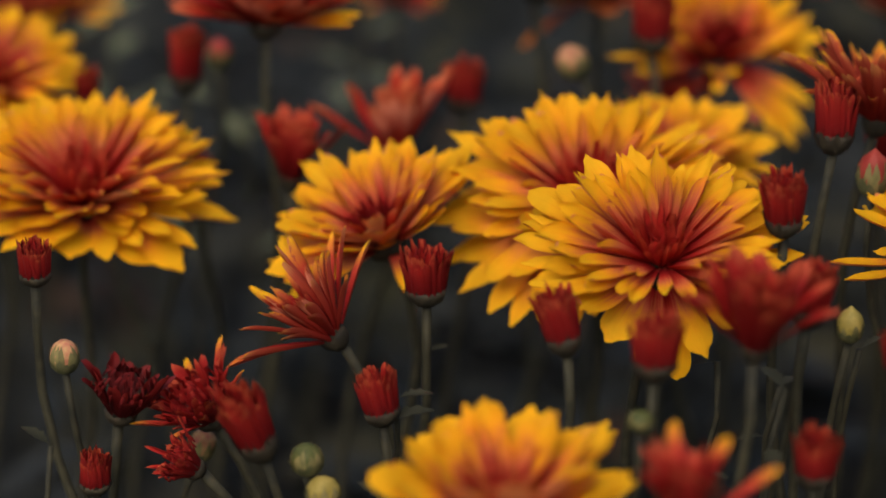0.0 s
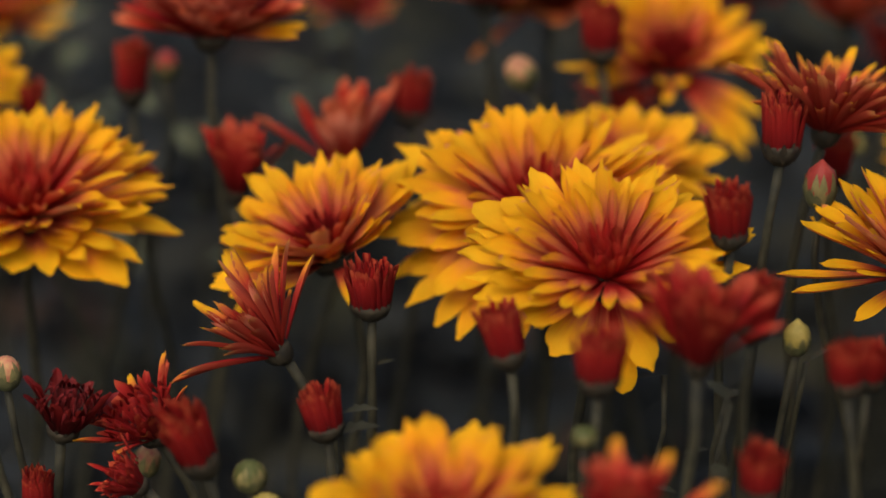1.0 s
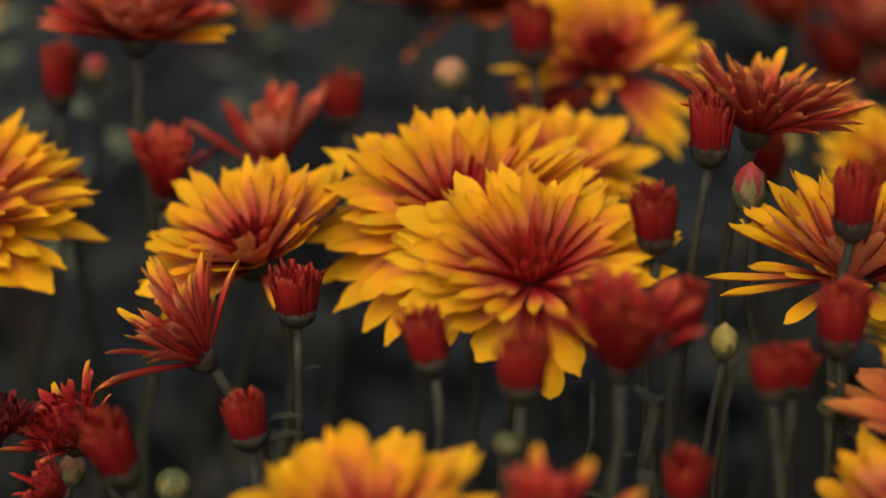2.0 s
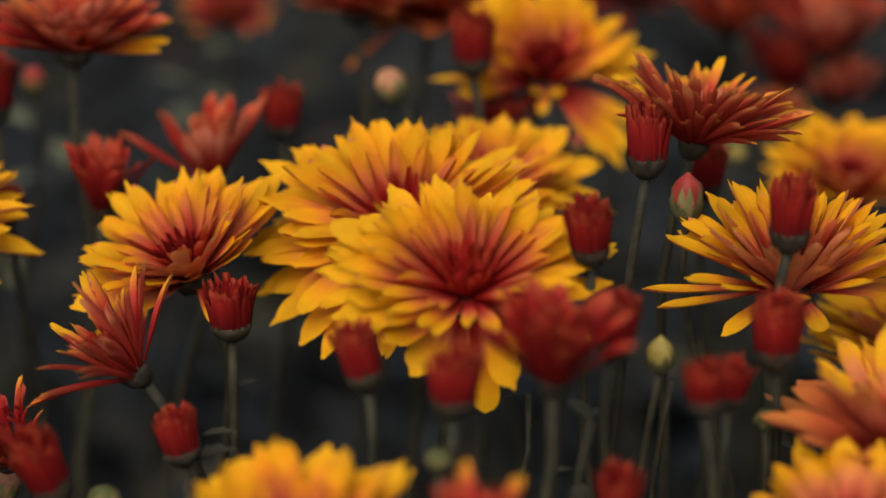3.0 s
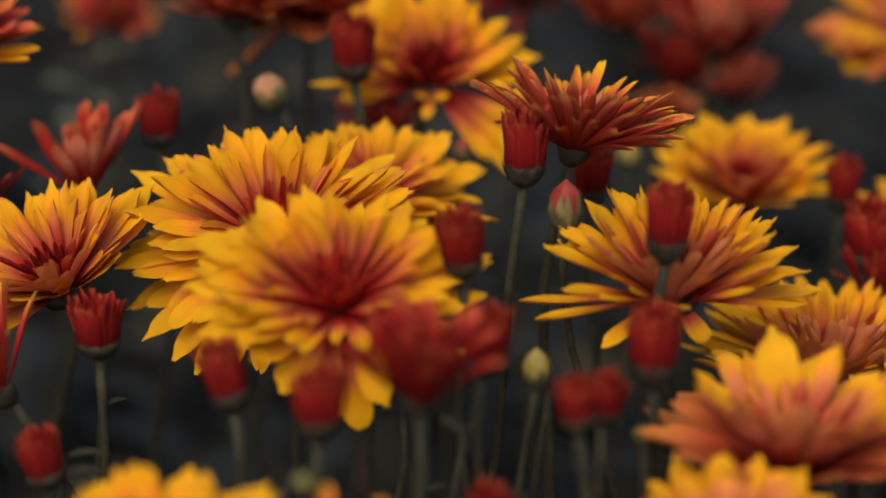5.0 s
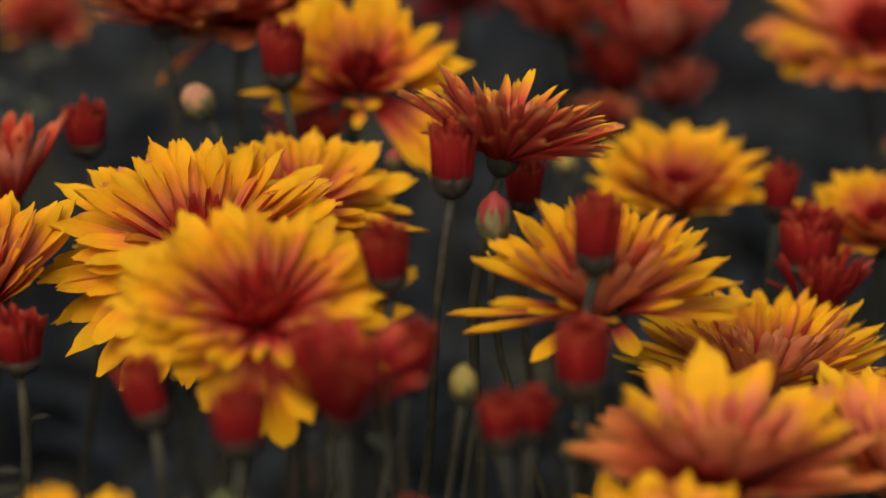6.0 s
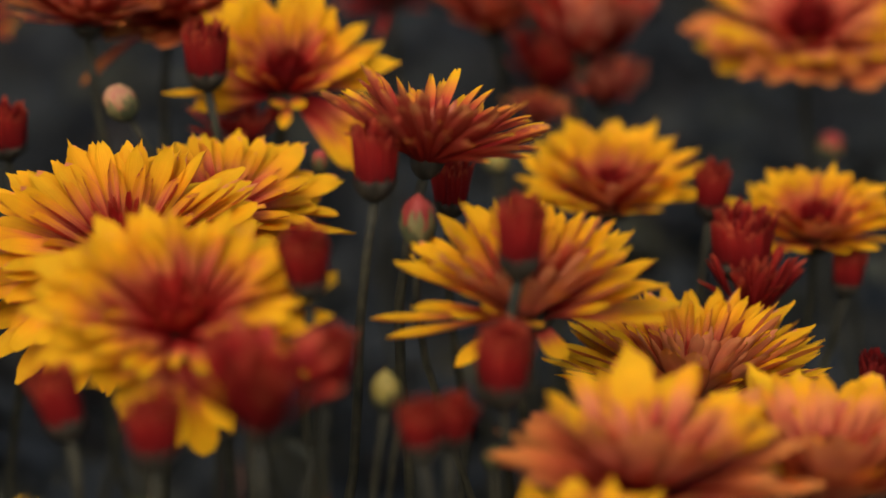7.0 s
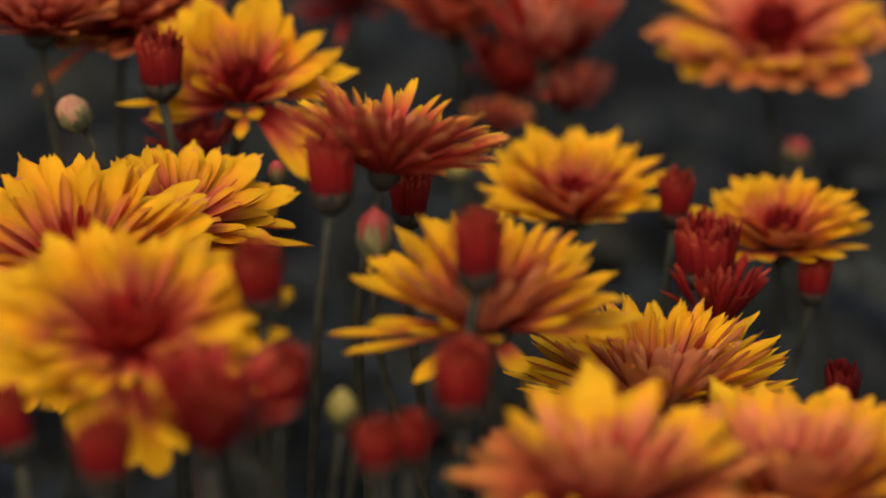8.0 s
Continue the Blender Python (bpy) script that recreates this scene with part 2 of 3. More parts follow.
def lathe_mesh(name, profile, mats, sides=14, ribs=0.0, rib_count=7):
    """A closed turned form from (radius, height) pairs, its rim softly ribbed."""
    verts, faces = [], []
    for r, z in profile:
        for k in range(sides):
            a = 2 * math.pi * k / sides
            rr = r * (1 + ribs * math.cos(rib_count * a))
            verts.append((rr * math.cos(a), rr * math.sin(a), z))
    for j in range(len(profile) - 1):
        for k in range(sides):
            k2 = (k + 1) % sides
            faces.append((j * sides + k, j * sides + k2, (j + 1) * sides + k2, (j + 1) * sides + k))
    faces.append(tuple(range(sides))[::-1])
    faces.append(tuple((len(profile) - 1) * sides + k for k in range(sides)))
    return mesh_of(name, verts, faces, mats)


def tube_mesh(name, points, radii, mat, sides=7):
    verts, faces = [], []
    up = Vector((0.3, 0.95, 0.1))
    for j, p in enumerate(points):
        a, b = points[max(j - 1, 0)], points[min(j + 1, len(points) - 1)]
        d = (b - a).normalized()
        e1 = d.cross(up).normalized()
        e2 = d.cross(e1)
        for k in range(sides):
            t = 2 * math.pi * k / sides
            verts.append(tuple(p + radii[j] * (math.cos(t) * e1 + math.sin(t) * e2)))
    for j in range(len(points) - 1):
        for k in range(sides):
            k2 = (k + 1) % sides
            faces.append((j * sides + k, j * sides + k2, (j + 1) * sides + k2, (j + 1) * sides + k))
    faces.append(tuple(range(sides))[::-1])
    faces.append(tuple((len(points) - 1) * sides + k for k in range(sides)))
    return mesh_of(name, verts, faces, [mat])


def leaf_outline():
    """Half-outline of a lobed chrysanthemum leaf, x along, y half-width."""
    return [(0.0, 0.015), (0.18, 0.03), (0.30, 0.16), (0.36, 0.11), (0.48, 0.25), (0.56, 0.15), (0.70, 0.22), (0.78, 0.13), (0.90, 0.09), (1.0, 0.01)]


def leaf_geometry(length, width, curl, fold):
    """Vertices and faces of one thick lobed leaf along +x."""
    verts, faces = [], []
    outline = leaf_outline()
    for face in (0, 1):
        for x, w in outline:
            z = curl * x * x * length - (0.012 * length if face else 0)
            for sgn in (-1, 0, 1):
                verts.append((x * length, sgn * w * width * 2, z + abs(sgn) * fold * w * width + (0.006 * length if face and sgn else 0)))
    k = len(outline) * 3
    for face in (0, 1):
        for j in range(len(outline) - 1):
            for i in range(2):
                q = [face * k + j * 3 + i, face * k + j * 3 + i + 1, face * k + (j + 1) * 3 + i + 1, face * k + (j + 1) * 3 + i]
                faces.append(q[::-1] if not face else q)
    return verts, faces


# ---------------------------------------------------------------- petal library (flower radius 1)
lib = random.Random(11)
AMB, RUS = [petal_amber, petal_amber_under], [petal_rust, petal_rust_under]
GOL, COR, WIN = [petal_gold, petal_yellow_under], [petal_coral, petal_amber_under], [petal_wine, petal_wine_under]
YEL, REDM, FLA = [petal_yellow, petal_yellow_under], [petal_red, petal_red_under], [petal_flame, petal_flame_under]


def variants(name, count, mats, length, width, curl, cup, **more):
    out = []
    for k in range(count):
        out.append(petal_mesh(name, lib, length * lib.uniform(0.93, 1.05), width * lib.uniform(0.86, 1.12), lib.uniform(*curl), lib.uniform(*cup), mats,
                              roll=lib.uniform(-0.22, 0.22), **more))
    return out


LIBRARY = {}
for key, mats in (("yellow", YEL), ("red", REDM), ("flame", FLA), ("amber", AMB), ("rust", RUS), ("gold", GOL), ("coral", COR), ("wine", WIN), ("salmon", [petal_salmon, petal_rust_under]), ("ember", [petal_ember, petal_heart_under])):
    LIBRARY[key, "outer"] = variants("outer_petal", 8, mats, 1.0, 0.245, (-0.12, 0.06), (-0.12, 0.28), base=0.42, belly=0.75, teeth=0.045, blunt=0.38)
    LIBRARY[key, "mid"] = variants("petal", 7, mats, 0.86, 0.215, (-0.08, 0.08), (0.0, 0.4), base=0.42, belly=0.75, blunt=0.40)
    soft = [mats[0], petal_heart_under] if key in ("yellow", "amber", "gold", "coral", "ember") else mats
    LIBRARY[key, "inner"] = variants("inner_petal", 6, soft, 0.62, 0.125, (-0.04, 0.12), (0.3, 0.9), base=0.5, belly=0.78)
    LIBRARY[key, "heart"] = variants("heart_petal", 5, soft, 0.40, 0.075, (0.05, 0.35), (0.5, 1.1), nu=4, nv=6, scale_v=1.15)
    LIBRARY[key, "quill"] = variants("floret", 4, [petal_quill, petal_quill] if soft is not mats else mats, 0.36, 0.040, (0.0, 0.4), (0.7, 1.4), nu=2, nv=5, base=0.7, scale_v=1.5)
    LIBRARY[key, "knob"] = variants("floret", 4, mats, 0.21, 0.095, (0.3, 0.8), (0.9, 1.5), nu=2, nv=5, base=0.8, blunt=0.75, scale_v=4.0)
    LIBRARY[key, "strap"] = variants("petal", 7, mats, 1.0, 0.13, (-0.16, 0.10), (0.2, 0.8), belly=0.76)
    LIBRARY[key, "wrap"] = variants("bud_petal", 6, mats, 1.0, 0.27, (-0.03, 0.05), (0.3, 0.7), belly=0.6, base=0.8, teeth=0.10, wave=0.025, blunt=0.4, nu=2, nv=6)


def head_matrix(place, tilt, turn):
    return Matrix.Translation(place) @ Matrix.Rotation(radians(turn), 4, "Z") @ Matrix.Rotation(radians(tilt), 4, "X")


def ring(parent, head, rng, meshes, name, count, size, lift, base, height, spread=5.0, long_=0.09, slim=1.0, skip=0.0, fore=(1.0, 0.0, 0.0), back=(1.0, 0.0), front=270.0):
    """One whorl of petals round the head's axis. fore: length, lift and gaps on the front side, by default the one to which the head nods; back: length and lift on the far side."""
    a0 = rng.uniform(0, 360)
    for k in range(count):
        a = a0 + 360.0 * (k + rng.uniform(-0.28, 0.28)) / count
        f, b = max(0.0, math.cos(radians(a - front))), max(0.0, -math.cos(radians(a - front)))
        if rng.random() < skip + fore[2] * f * f:
            continue
        e = lift + rng.uniform(-spread, spread) + fore[1] * f + back[1] * b
        sc = size * rng.uniform(1 - long_, 1 + long_) * (1 + (fore[0] - 1) * f ** 1.5) * (1 + (back[0] - 1) * b ** 1.5)
        one_petal(parent, head, rng.choice(meshes), name, a, e, sc, size * slim * rng.uniform(0.88, 1.12), base, height + rng.uniform(-0.01, 0.01) * size, rng.uniform(-9, 9))


def one_petal(parent, head, mesh, name, around, lift, size, wide, base, height, twist=0.0):
    """A single petal at an angle round the axis, lifted from the flower's plane."""
    m = head @ Matrix.Rotation(radians(around), 4, "Z") @ Matrix.Translation((base, 0, height)) @ Matrix.Rotation(radians(-lift), 4, "Y") @ Matrix.Rotation(radians(twist), 4, "X") @ Matrix.Diagonal((size, wide, size, 1))
    part(name, mesh, parent, m)


def stem_path(top, axis, foot, bend=0.05, foot_seed=0.0):
    p0, p1 = top, top - axis * bend
    p3 = Vector(foot)
    p2 = Vector((foot[0], foot[1], max(0.10, (top.z - bend) * 0.6)))
    out = []
    for k in range(13):
        t = k / 12
        sway = Vector((math.sin(9 * t + 40 * foot_seed), math.cos(7 * t + 23 * foot_seed), 0)) * 0.0055 * math.sin(math.pi * t)
        out.append(sway + (1 - t) ** 3 * p0 + 3 * t * (1 - t) ** 2 * p1 + 3 * t * t * (1 - t) * p2 + t ** 3 * p3)
    return out


def stem_and_root(name, rng, x, y, z, tilt, turn, thick, drop, lean):
    """The empty at the stem's foot, the head's pose below it, and the stem itself."""
    fx, fy = x + lean[0] + rng.uniform(-0.045, 0.045), y + lean[1] + rng.uniform(-0.01, 0.02)
    root = new(name)
    root.location = (fx, fy, 0)
    head = head_matrix((x - fx, y - fy, z), tilt, turn)
    axis = (head.to_3x3() @ Vector((0, 0, 1))).normalized()
    top = head @ Vector((0, 0, -drop))
    pts = stem_path(top, axis, (0, 0, -0.004), min(0.05, 0.3 * z), rng.random())
    radii = [thick * (1.15 if k == 0 else 1.0) * (1 + 0.35 * k / 12) for k in range(13)]
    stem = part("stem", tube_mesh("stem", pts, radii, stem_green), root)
    return root, head, pts, stem


def stem_leaf(root, pts, at, turn, length, rise=25, mat=None):
    """One small lobed leaf that springs from a stem."""
    v, f = leaf_geometry(length, length * 0.55, -0.25, 0.5)
    k = int(at * 12)
    m = Matrix.Translation(pts[k]) @ Matrix.Rotation(radians(turn), 4, "Z") @ Matrix.Rotation(radians(-rise), 4, "Y")
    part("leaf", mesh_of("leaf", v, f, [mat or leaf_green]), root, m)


def calyx(root, head, r, deep, mat=None, bracts=9):
    """Green cup under a head, and the small bracts that clasp it."""
    prof = [(0.12 * r, -deep), (0.50 * r, -0.86 * deep), (0.86 * r, -0.50 * deep), (1.0 * r, -0.12 * deep), (0.94 * r, 0.10 * deep), (0.7 * r, 0.12 * deep)]
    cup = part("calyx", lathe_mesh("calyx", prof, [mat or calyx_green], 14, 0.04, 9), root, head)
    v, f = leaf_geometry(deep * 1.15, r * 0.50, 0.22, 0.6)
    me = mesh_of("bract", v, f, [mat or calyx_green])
    for k in range(bracts):
        m = Matrix.Rotation(2 * math.pi * (k + 0.3 * math.sin(5 * k)) / bracts, 4, "Z") @ Matrix.Translation((0.70 * r, 0, -0.80 * deep)) @ Matrix.Rotation(radians(-66 - 7 * math.sin(7 * k)), 4, "Y")
        part("bract", me, cup, m)
    return cup


def bloom(x, y, z, r, tilt, turn, seed, label, tint="yellow", full=1.0, close=0.0, lean=(0, 0), heart=1.0, droop=0.0, skip=0.0, slim=1.0, rise=1.0, skirt="", core="", fore=(1.0, 0.0, 0.0), back=(1.0, 0.0), loose=5.0, front=270.0, strays=(), stray_tint="", leaves=()):
    """An open double chrysanthemum. close lifts all whorls (degrees); droop lets the outer whorl hang; skirt tints that whorl, core the heart.
    strays: single petals (angle round the axis, lift, length, width) that stand out of the whorls."""
    rng = random.Random(seed)
    root, head, pts, stem = stem_and_root("chrysanthemum", rng, x, y, z, tilt, turn, 0.0012, 0.20 * r, lean)
    tagged(root, label, "flower", "chrysanthemum flowers")
    calyx(root, head, 0.23 * r, 0.20 * r)
    L = lambda k: LIBRARY[tint, k]
    e0 = 3 + close
    inward = (0.5 + 0.5 * fore[0], 0.5 * fore[1], 0.25 * fore[2]), (0.5 + 0.5 * back[0], 0.6 * back[1])
    ring(root, head, rng, LIBRARY[skirt or tint, "outer"], "petal", round(19 * full), r, e0 - droop, 0.12 * r, -0.01 * r, loose, slim=slim, skip=skip, fore=fore, back=back, front=front)
    ring(root, head, rng, LIBRARY[skirt or tint, "outer"], "petal", round(19 * full), 0.97 * r, e0 + 8 * rise - 0.5 * droop, 0.11 * r, 0.01 * r, loose, slim=slim, skip=0.6 * skip, fore=fore, back=back, front=front)
    ring(root, head, rng, L("mid"), "petal", round(19 * full), 1.06 * r, e0 + 17 * rise, 0.10 * r, 0.02 * r, loose, slim=0.95 * slim, fore=fore, back=back, front=front)
    ring(root, head, rng, L("mid"), "petal", round(16 * full), 0.98 * r, e0 + 26 * rise, 0.09 * r, 0.03 * r, loose, slim=0.85 * slim, fore=inward[0], back=inward[1], front=front)
    ring(root, head, rng, L("inner"), "petal", round(15 * heart), 1.05 * r, e0 + 36 * rise, 0.08 * r, 0.03 * r, loose, slim=0.8 * min(slim, 1.0), fore=inward[0], back=inward[1], front=front)
    ring(root, head, rng, LIBRARY[core or tint, "heart"], "petal", round(13 * heart), 0.95 * r, 56 + 0.5 * close, 0.07 * r, 0.03 * r, 7, slim=0.7)
    ring(root, head, rng, LIBRARY[core or tint, "quill"], "floret", round(14 * heart), 0.84 * r, 66, 0.07 * r, 0.03 * r, 7, 0.16, slim=1.5)
    ring(root, head, rng, LIBRARY[core or tint, "quill"], "floret", round(12 * heart), 0.80 * r, 78, 0.05 * r, 0.04 * r, 7, 0.16, slim=1.5)
    ring(root, head, rng, LIBRARY[core or tint, "quill"], "floret", round(7 * heart), 0.74 * r, 88, 0.03 * r, 0.05 * r, 6, 0.16, slim=1.5)
    for around, lift, long_, wide in strays:
        one_petal(root, head, rng.choice(LIBRARY[stray_tint or tint, "outer"]), "petal", around, lift, long_ * r, wide * r, 0.11 * r, 0.0, rng.uniform(-8, 8))
    for at, az, ln in leaves:
        stem_leaf(root, pts, at, az, ln)
    return root


def half_open(x, y, z, r, tilt, turn, seed, label, tint="red", flare=38, skip=0.0, dense=1.0, slim=1.0, loose=11.0, tall=1.0, strays=(), stray_tint="", lean=(0, 0), leaves=()):
    """A half-open flower: straps that flare round an upright red heart; tall scales the heart, strays are single petals as in bloom()."""
    rng = random.Random(seed)
    root, head, pts, stem = stem_and_root("chrysanthemum", rng, x, y, z, tilt, turn, 0.0012, 0.19 * r, lean)
    tagged(root, label, "flower", "half-open chrysanthemums")
    calyx(root, head, 0.15 * r, 0.19 * r)
    L = lambda k: LIBRARY[tint, k]
    ring(root, head, rng, L("strap"), "petal", round(13 * dense), r, flare, 0.11 * r, -0.02 * r, loose, 0.14, slim=slim, skip=skip)
    ring(root, head, rng, L("strap"), "petal", round(12 * dense), 0.92 * r, flare + 13, 0.10 * r, 0.0, loose, 0.14, slim=slim, skip=0.8 * skip)
    ring(root, head, rng, L("strap"), "petal", round(11 * dense), 0.80 * r, flare + 25, 0.09 * r, 0.02 * r, 0.8 * loose, 0.14, slim=slim)
    core = "rust" if tint == "flame" else tint if tint in ("wine", "rust") else "red"
    heart = "wine" if tint == "wine" else "red"
    ring(root, head, rng, LIBRARY[core, "strap"], "petal", 14, 0.66 * tall * r, max(70, flare + 28), 0.12 * r, 0.03 * r, 7, 0.16, slim=0.9)
    ring(root, head, rng, LIBRARY[heart, "strap"], "floret", 14, 0.58 * tall * r, 79, 0.10 * r, 0.03 * r, 6, 0.16, slim=0.7)
    ring(root, head, rng, LIBRARY[heart, "strap"], "floret", 10, 0.54 * tall * r, 84, 0.06 * r, 0.03 * r, 6, 0.16, slim=0.7)
    ring(root, head, rng, LIBRARY[heart, "strap"], "floret", 6, 0.52 * tall * r, 87, 0.03 * r, 0.03 * r, 5, 0.16, slim=0.7)
    for around, lift, long_, wide in strays:
        one_petal(root, head, rng.choice(LIBRARY[stray_tint or tint, "strap"]), "petal", around, lift, long_ * r, wide * r, 0.11 * r, 0.0, rng.uniform(-12, 12))
    for at, az, ln in leaves:
        stem_leaf(root, pts, at, az, ln)
    return root


def packed_head(x, y, z, r, tilt, turn, seed, label, tint="wine", fringe="wine", flare=52, skip=0.3, lean=(0, 0), leaves=()):
    """A bowl of petals packed with short rolled florets, and a loose fringe that has begun to open."""
    rng = random.Random(seed)
    root, head, pts, stem = stem_and_root("chrysanthemum", rng, x, y, z, tilt, turn, 0.0012, 0.22 * r, lean)
    tagged(root, label, "flower", "half-open chrysanthemums")
    calyx(root, head, 0.26 * r, 0.24 * r)
    ring(root, head, rng, LIBRARY[fringe, "strap"], "petal", 13, 0.98 * r, flare - 6, 0.18 * r, -0.02 * r, 12, 0.18, skip=skip)
    ring(root, head, rng, LIBRARY[tint, "strap"], "petal", 17, 0.74 * r, flare + 8, 0.22 * r, 0.0, 6, 0.16, slim=1.8)
    ring(root, head, rng, LIBRARY[tint, "strap"], "petal", 14, 0.74 * r, flare + 14, 0.18 * r, 0.0, 8, 0.12, slim=1.3)
    for n, rad, high, lift in ((19, 0.52, 0.38, 60), (15, 0.40, 0.47, 68), (11, 0.26, 0.53, 76), (6, 0.11, 0.56, 84)):
        ring(root, head, rng, LIBRARY[tint, "knob"], "floret", n, 0.62 * r, lift, rad * r, high * r, 16, 0.30)
    for at, az, ln in leaves:
        stem_leaf(root, pts, at, az, ln)
    return root


def red_bud(x, y, z, r, tall, tilt, turn, seed, label, tint="red", lean=(0, 0), leaves=(), mouth=84):
    """A barrel-shaped opening bud: packed upright petals with ragged tips in a green calyx. The place is the middle of the bud."""
    rng = random.Random(seed)
    hm = head_matrix((0, 0, 0), tilt, turn)
    low = hm @ Vector((0, 0, -0.32 * tall))
    root, head, pts, stem = stem_and_root("chrysanthemum_bud", rng, x + low.x, y + low.y, z + low.z, tilt, turn, 0.0011, 0.22 * tall, lean)
    tagged(root, label, "flower bud", "opening chrysanthemum buds")
    calyx(root, head, 0.90 * r, 0.30 * tall, bracts=11)
    h = 0.80 * tall
    for n, rad, lift, size in ((18, 0.84, mouth, 0.86), (15, 0.76, mouth + 2, 0.94), (10, 0.56, mouth + 3, 0.96)):
        a0 = rng.uniform(0, 360)
        for k in range(n):
            one_petal(root, head, rng.choice(LIBRARY[tint, "wrap"]), "petal", a0 + 360.0 * (k + rng.uniform(-0.2, 0.2)) / n, lift + rng.uniform(-4, 4), h * size * rng.uniform(0.86, 1.10), 1.3 * r, rad * r, -0.05 * tall)
    ring(root, head, rng, LIBRARY[tint, "quill"], "floret", 12, 1.15 * r, mouth - 4, 0.66 * r, h * 0.70, 12, 0.35, slim=1.9)
    ring(root, head, rng, LIBRARY[tint, "quill"], "floret", 8, 1.15 * r, 84, 0.32 * r, h * 0.70, 14, 0.35, slim=1.9)
    for at, az, ln in leaves:
        stem_leaf(root, pts, at, az, ln)
    return root


def closed_bud(x, y, z, r, tall, tilt, turn, seed, label, mat, bracts=9, cover=0.55, point=0.50, lean=(0, 0), leaves=()):
    """A shut bud: an egg of folded petals clasped by narrow pointed bracts of uneven length."""
    rng = random.Random(seed)
    root, head, pts, stem = stem_and_root("chrysanthemum_bud", rng, x, y, z, tilt, turn, 0.0009, 0.48 * tall, lean)
    tagged(root, label, "flower bud", "closed chrysanthemum buds")
    prof = [(0.12, -0.50), (0.52, -0.47), (0.86, -0.31), (1.0, -0.05), (0.95, 0.16), (0.74, 0.35), (0.42, 0.455), (0.05, point)]
    body = part("bud_body", lathe_mesh("bud_body", [(a * r, b * tall) for a, b in prof], [mat], 24, 0.07, 9), root, head)
    zs, rs = [b for _, b in prof], [a for a, _ in prof]
    shapes = []
    for whorl, long_ in ((0, 1.5), (0, 1.25), (1, 0.85), (1, 0.65)):
        # a bract that follows the egg's flank, its tip standing off a little
        verts, faces = [], []
        for face in (0, 1):
            for j in range(6):
                s = j / 5
                zz = -0.47 + 0.02 * whorl + s * cover * long_
                rad = float(np.interp(zz, zs, rs)) + 0.05 + 0.04 * whorl - 0.04 * face + 0.07 * s ** 4
                w = (0.34 + 0.05 * whorl) * (1 - s ** 2.4) ** 0.9 * (0.7 + 0.6 * s) + 0.01
                for i in (-1, 0, 1):
                    verts.append(((rad + 0.03 * (i == 0)) * math.cos(i * w) * r, rad * math.sin(i * w) * r, zz * tall))
        for face in (0, 1):
            for j in range(5):
                for i in range(2):
                    q = [face * 18 + j * 3 + i, face * 18 + j * 3 + i + 1, face * 18 + j * 3 + i + 4, face * 18 + j * 3 + i + 3]
                    faces.append(q if not face else q[::-1])
        shapes.append(mesh_of("bract", verts, faces, [bract_pale if whorl == 0 else bract_green]))
    for whorl in (0, 1):
        for k in range(bracts):
            part("bract", shapes[2 * whorl + rng.randrange(2)], body, Matrix.Rotation(2 * math.pi * (k + 0.5 * whorl) / bracts + rng.uniform(-0.16, 0.16), 4, "Z"))
    for at, az, ln in leaves:
        stem_leaf(root, pts, at, az, ln)
    return root


def shoot(x, y, z, length, count, turn, seed, label, mat=None, lean=(0, 0), thick=0.0007):
    """A thin leafy side shoot without a flower; its tip is at the given place."""
    rng = random.Random(seed)
    root, head, pts, stem = stem_and_root("chrysanthemum_shoot", rng, x, y, z, 12, turn, thick, 0.0, lean)
    tagged(root, label, "plant shoot", "leafy shoots")
    for k in range(count):
        at = 0.03 + 0.34 * k / max(count, 1)
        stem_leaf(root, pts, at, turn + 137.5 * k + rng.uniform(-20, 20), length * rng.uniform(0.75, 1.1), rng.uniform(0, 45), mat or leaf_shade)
    return root


# ---------------------------------------------------------------- ground and foliage
def make_ground():
    rng = random.Random(5)
    bm = bmesh.new()
    xs = [-30, -8, -2] + [-0.9 + 0.09 * k for k in range(24)] + [2, 8, 30]
    ys = [-30, -8, -2] + [-0.9 + 0.09 * k for k in range(36)] + [4, 10, 30]
    grid = [[bm.verts.new((x, y, 0.012 * noise.noise((x * 7, y * 7, 0)) if abs(x) < 1.5 and abs(y) < 2.6 else 0)) for x in xs] for y in ys]
    for j in range(len(ys) - 1):
        for i in range(len(xs) - 1):
            bm.faces.new((grid[j][i], grid[j][i + 1], grid[j + 1][i + 1], grid[j + 1][i]))
    me = bpy.data.meshes.new("ground")
    bm.to_mesh(me)
    bm.free()
    me.materials.append(soil)
    tagged(new("ground", me), "dark soil of a flower bed", "ground", kind="structure")


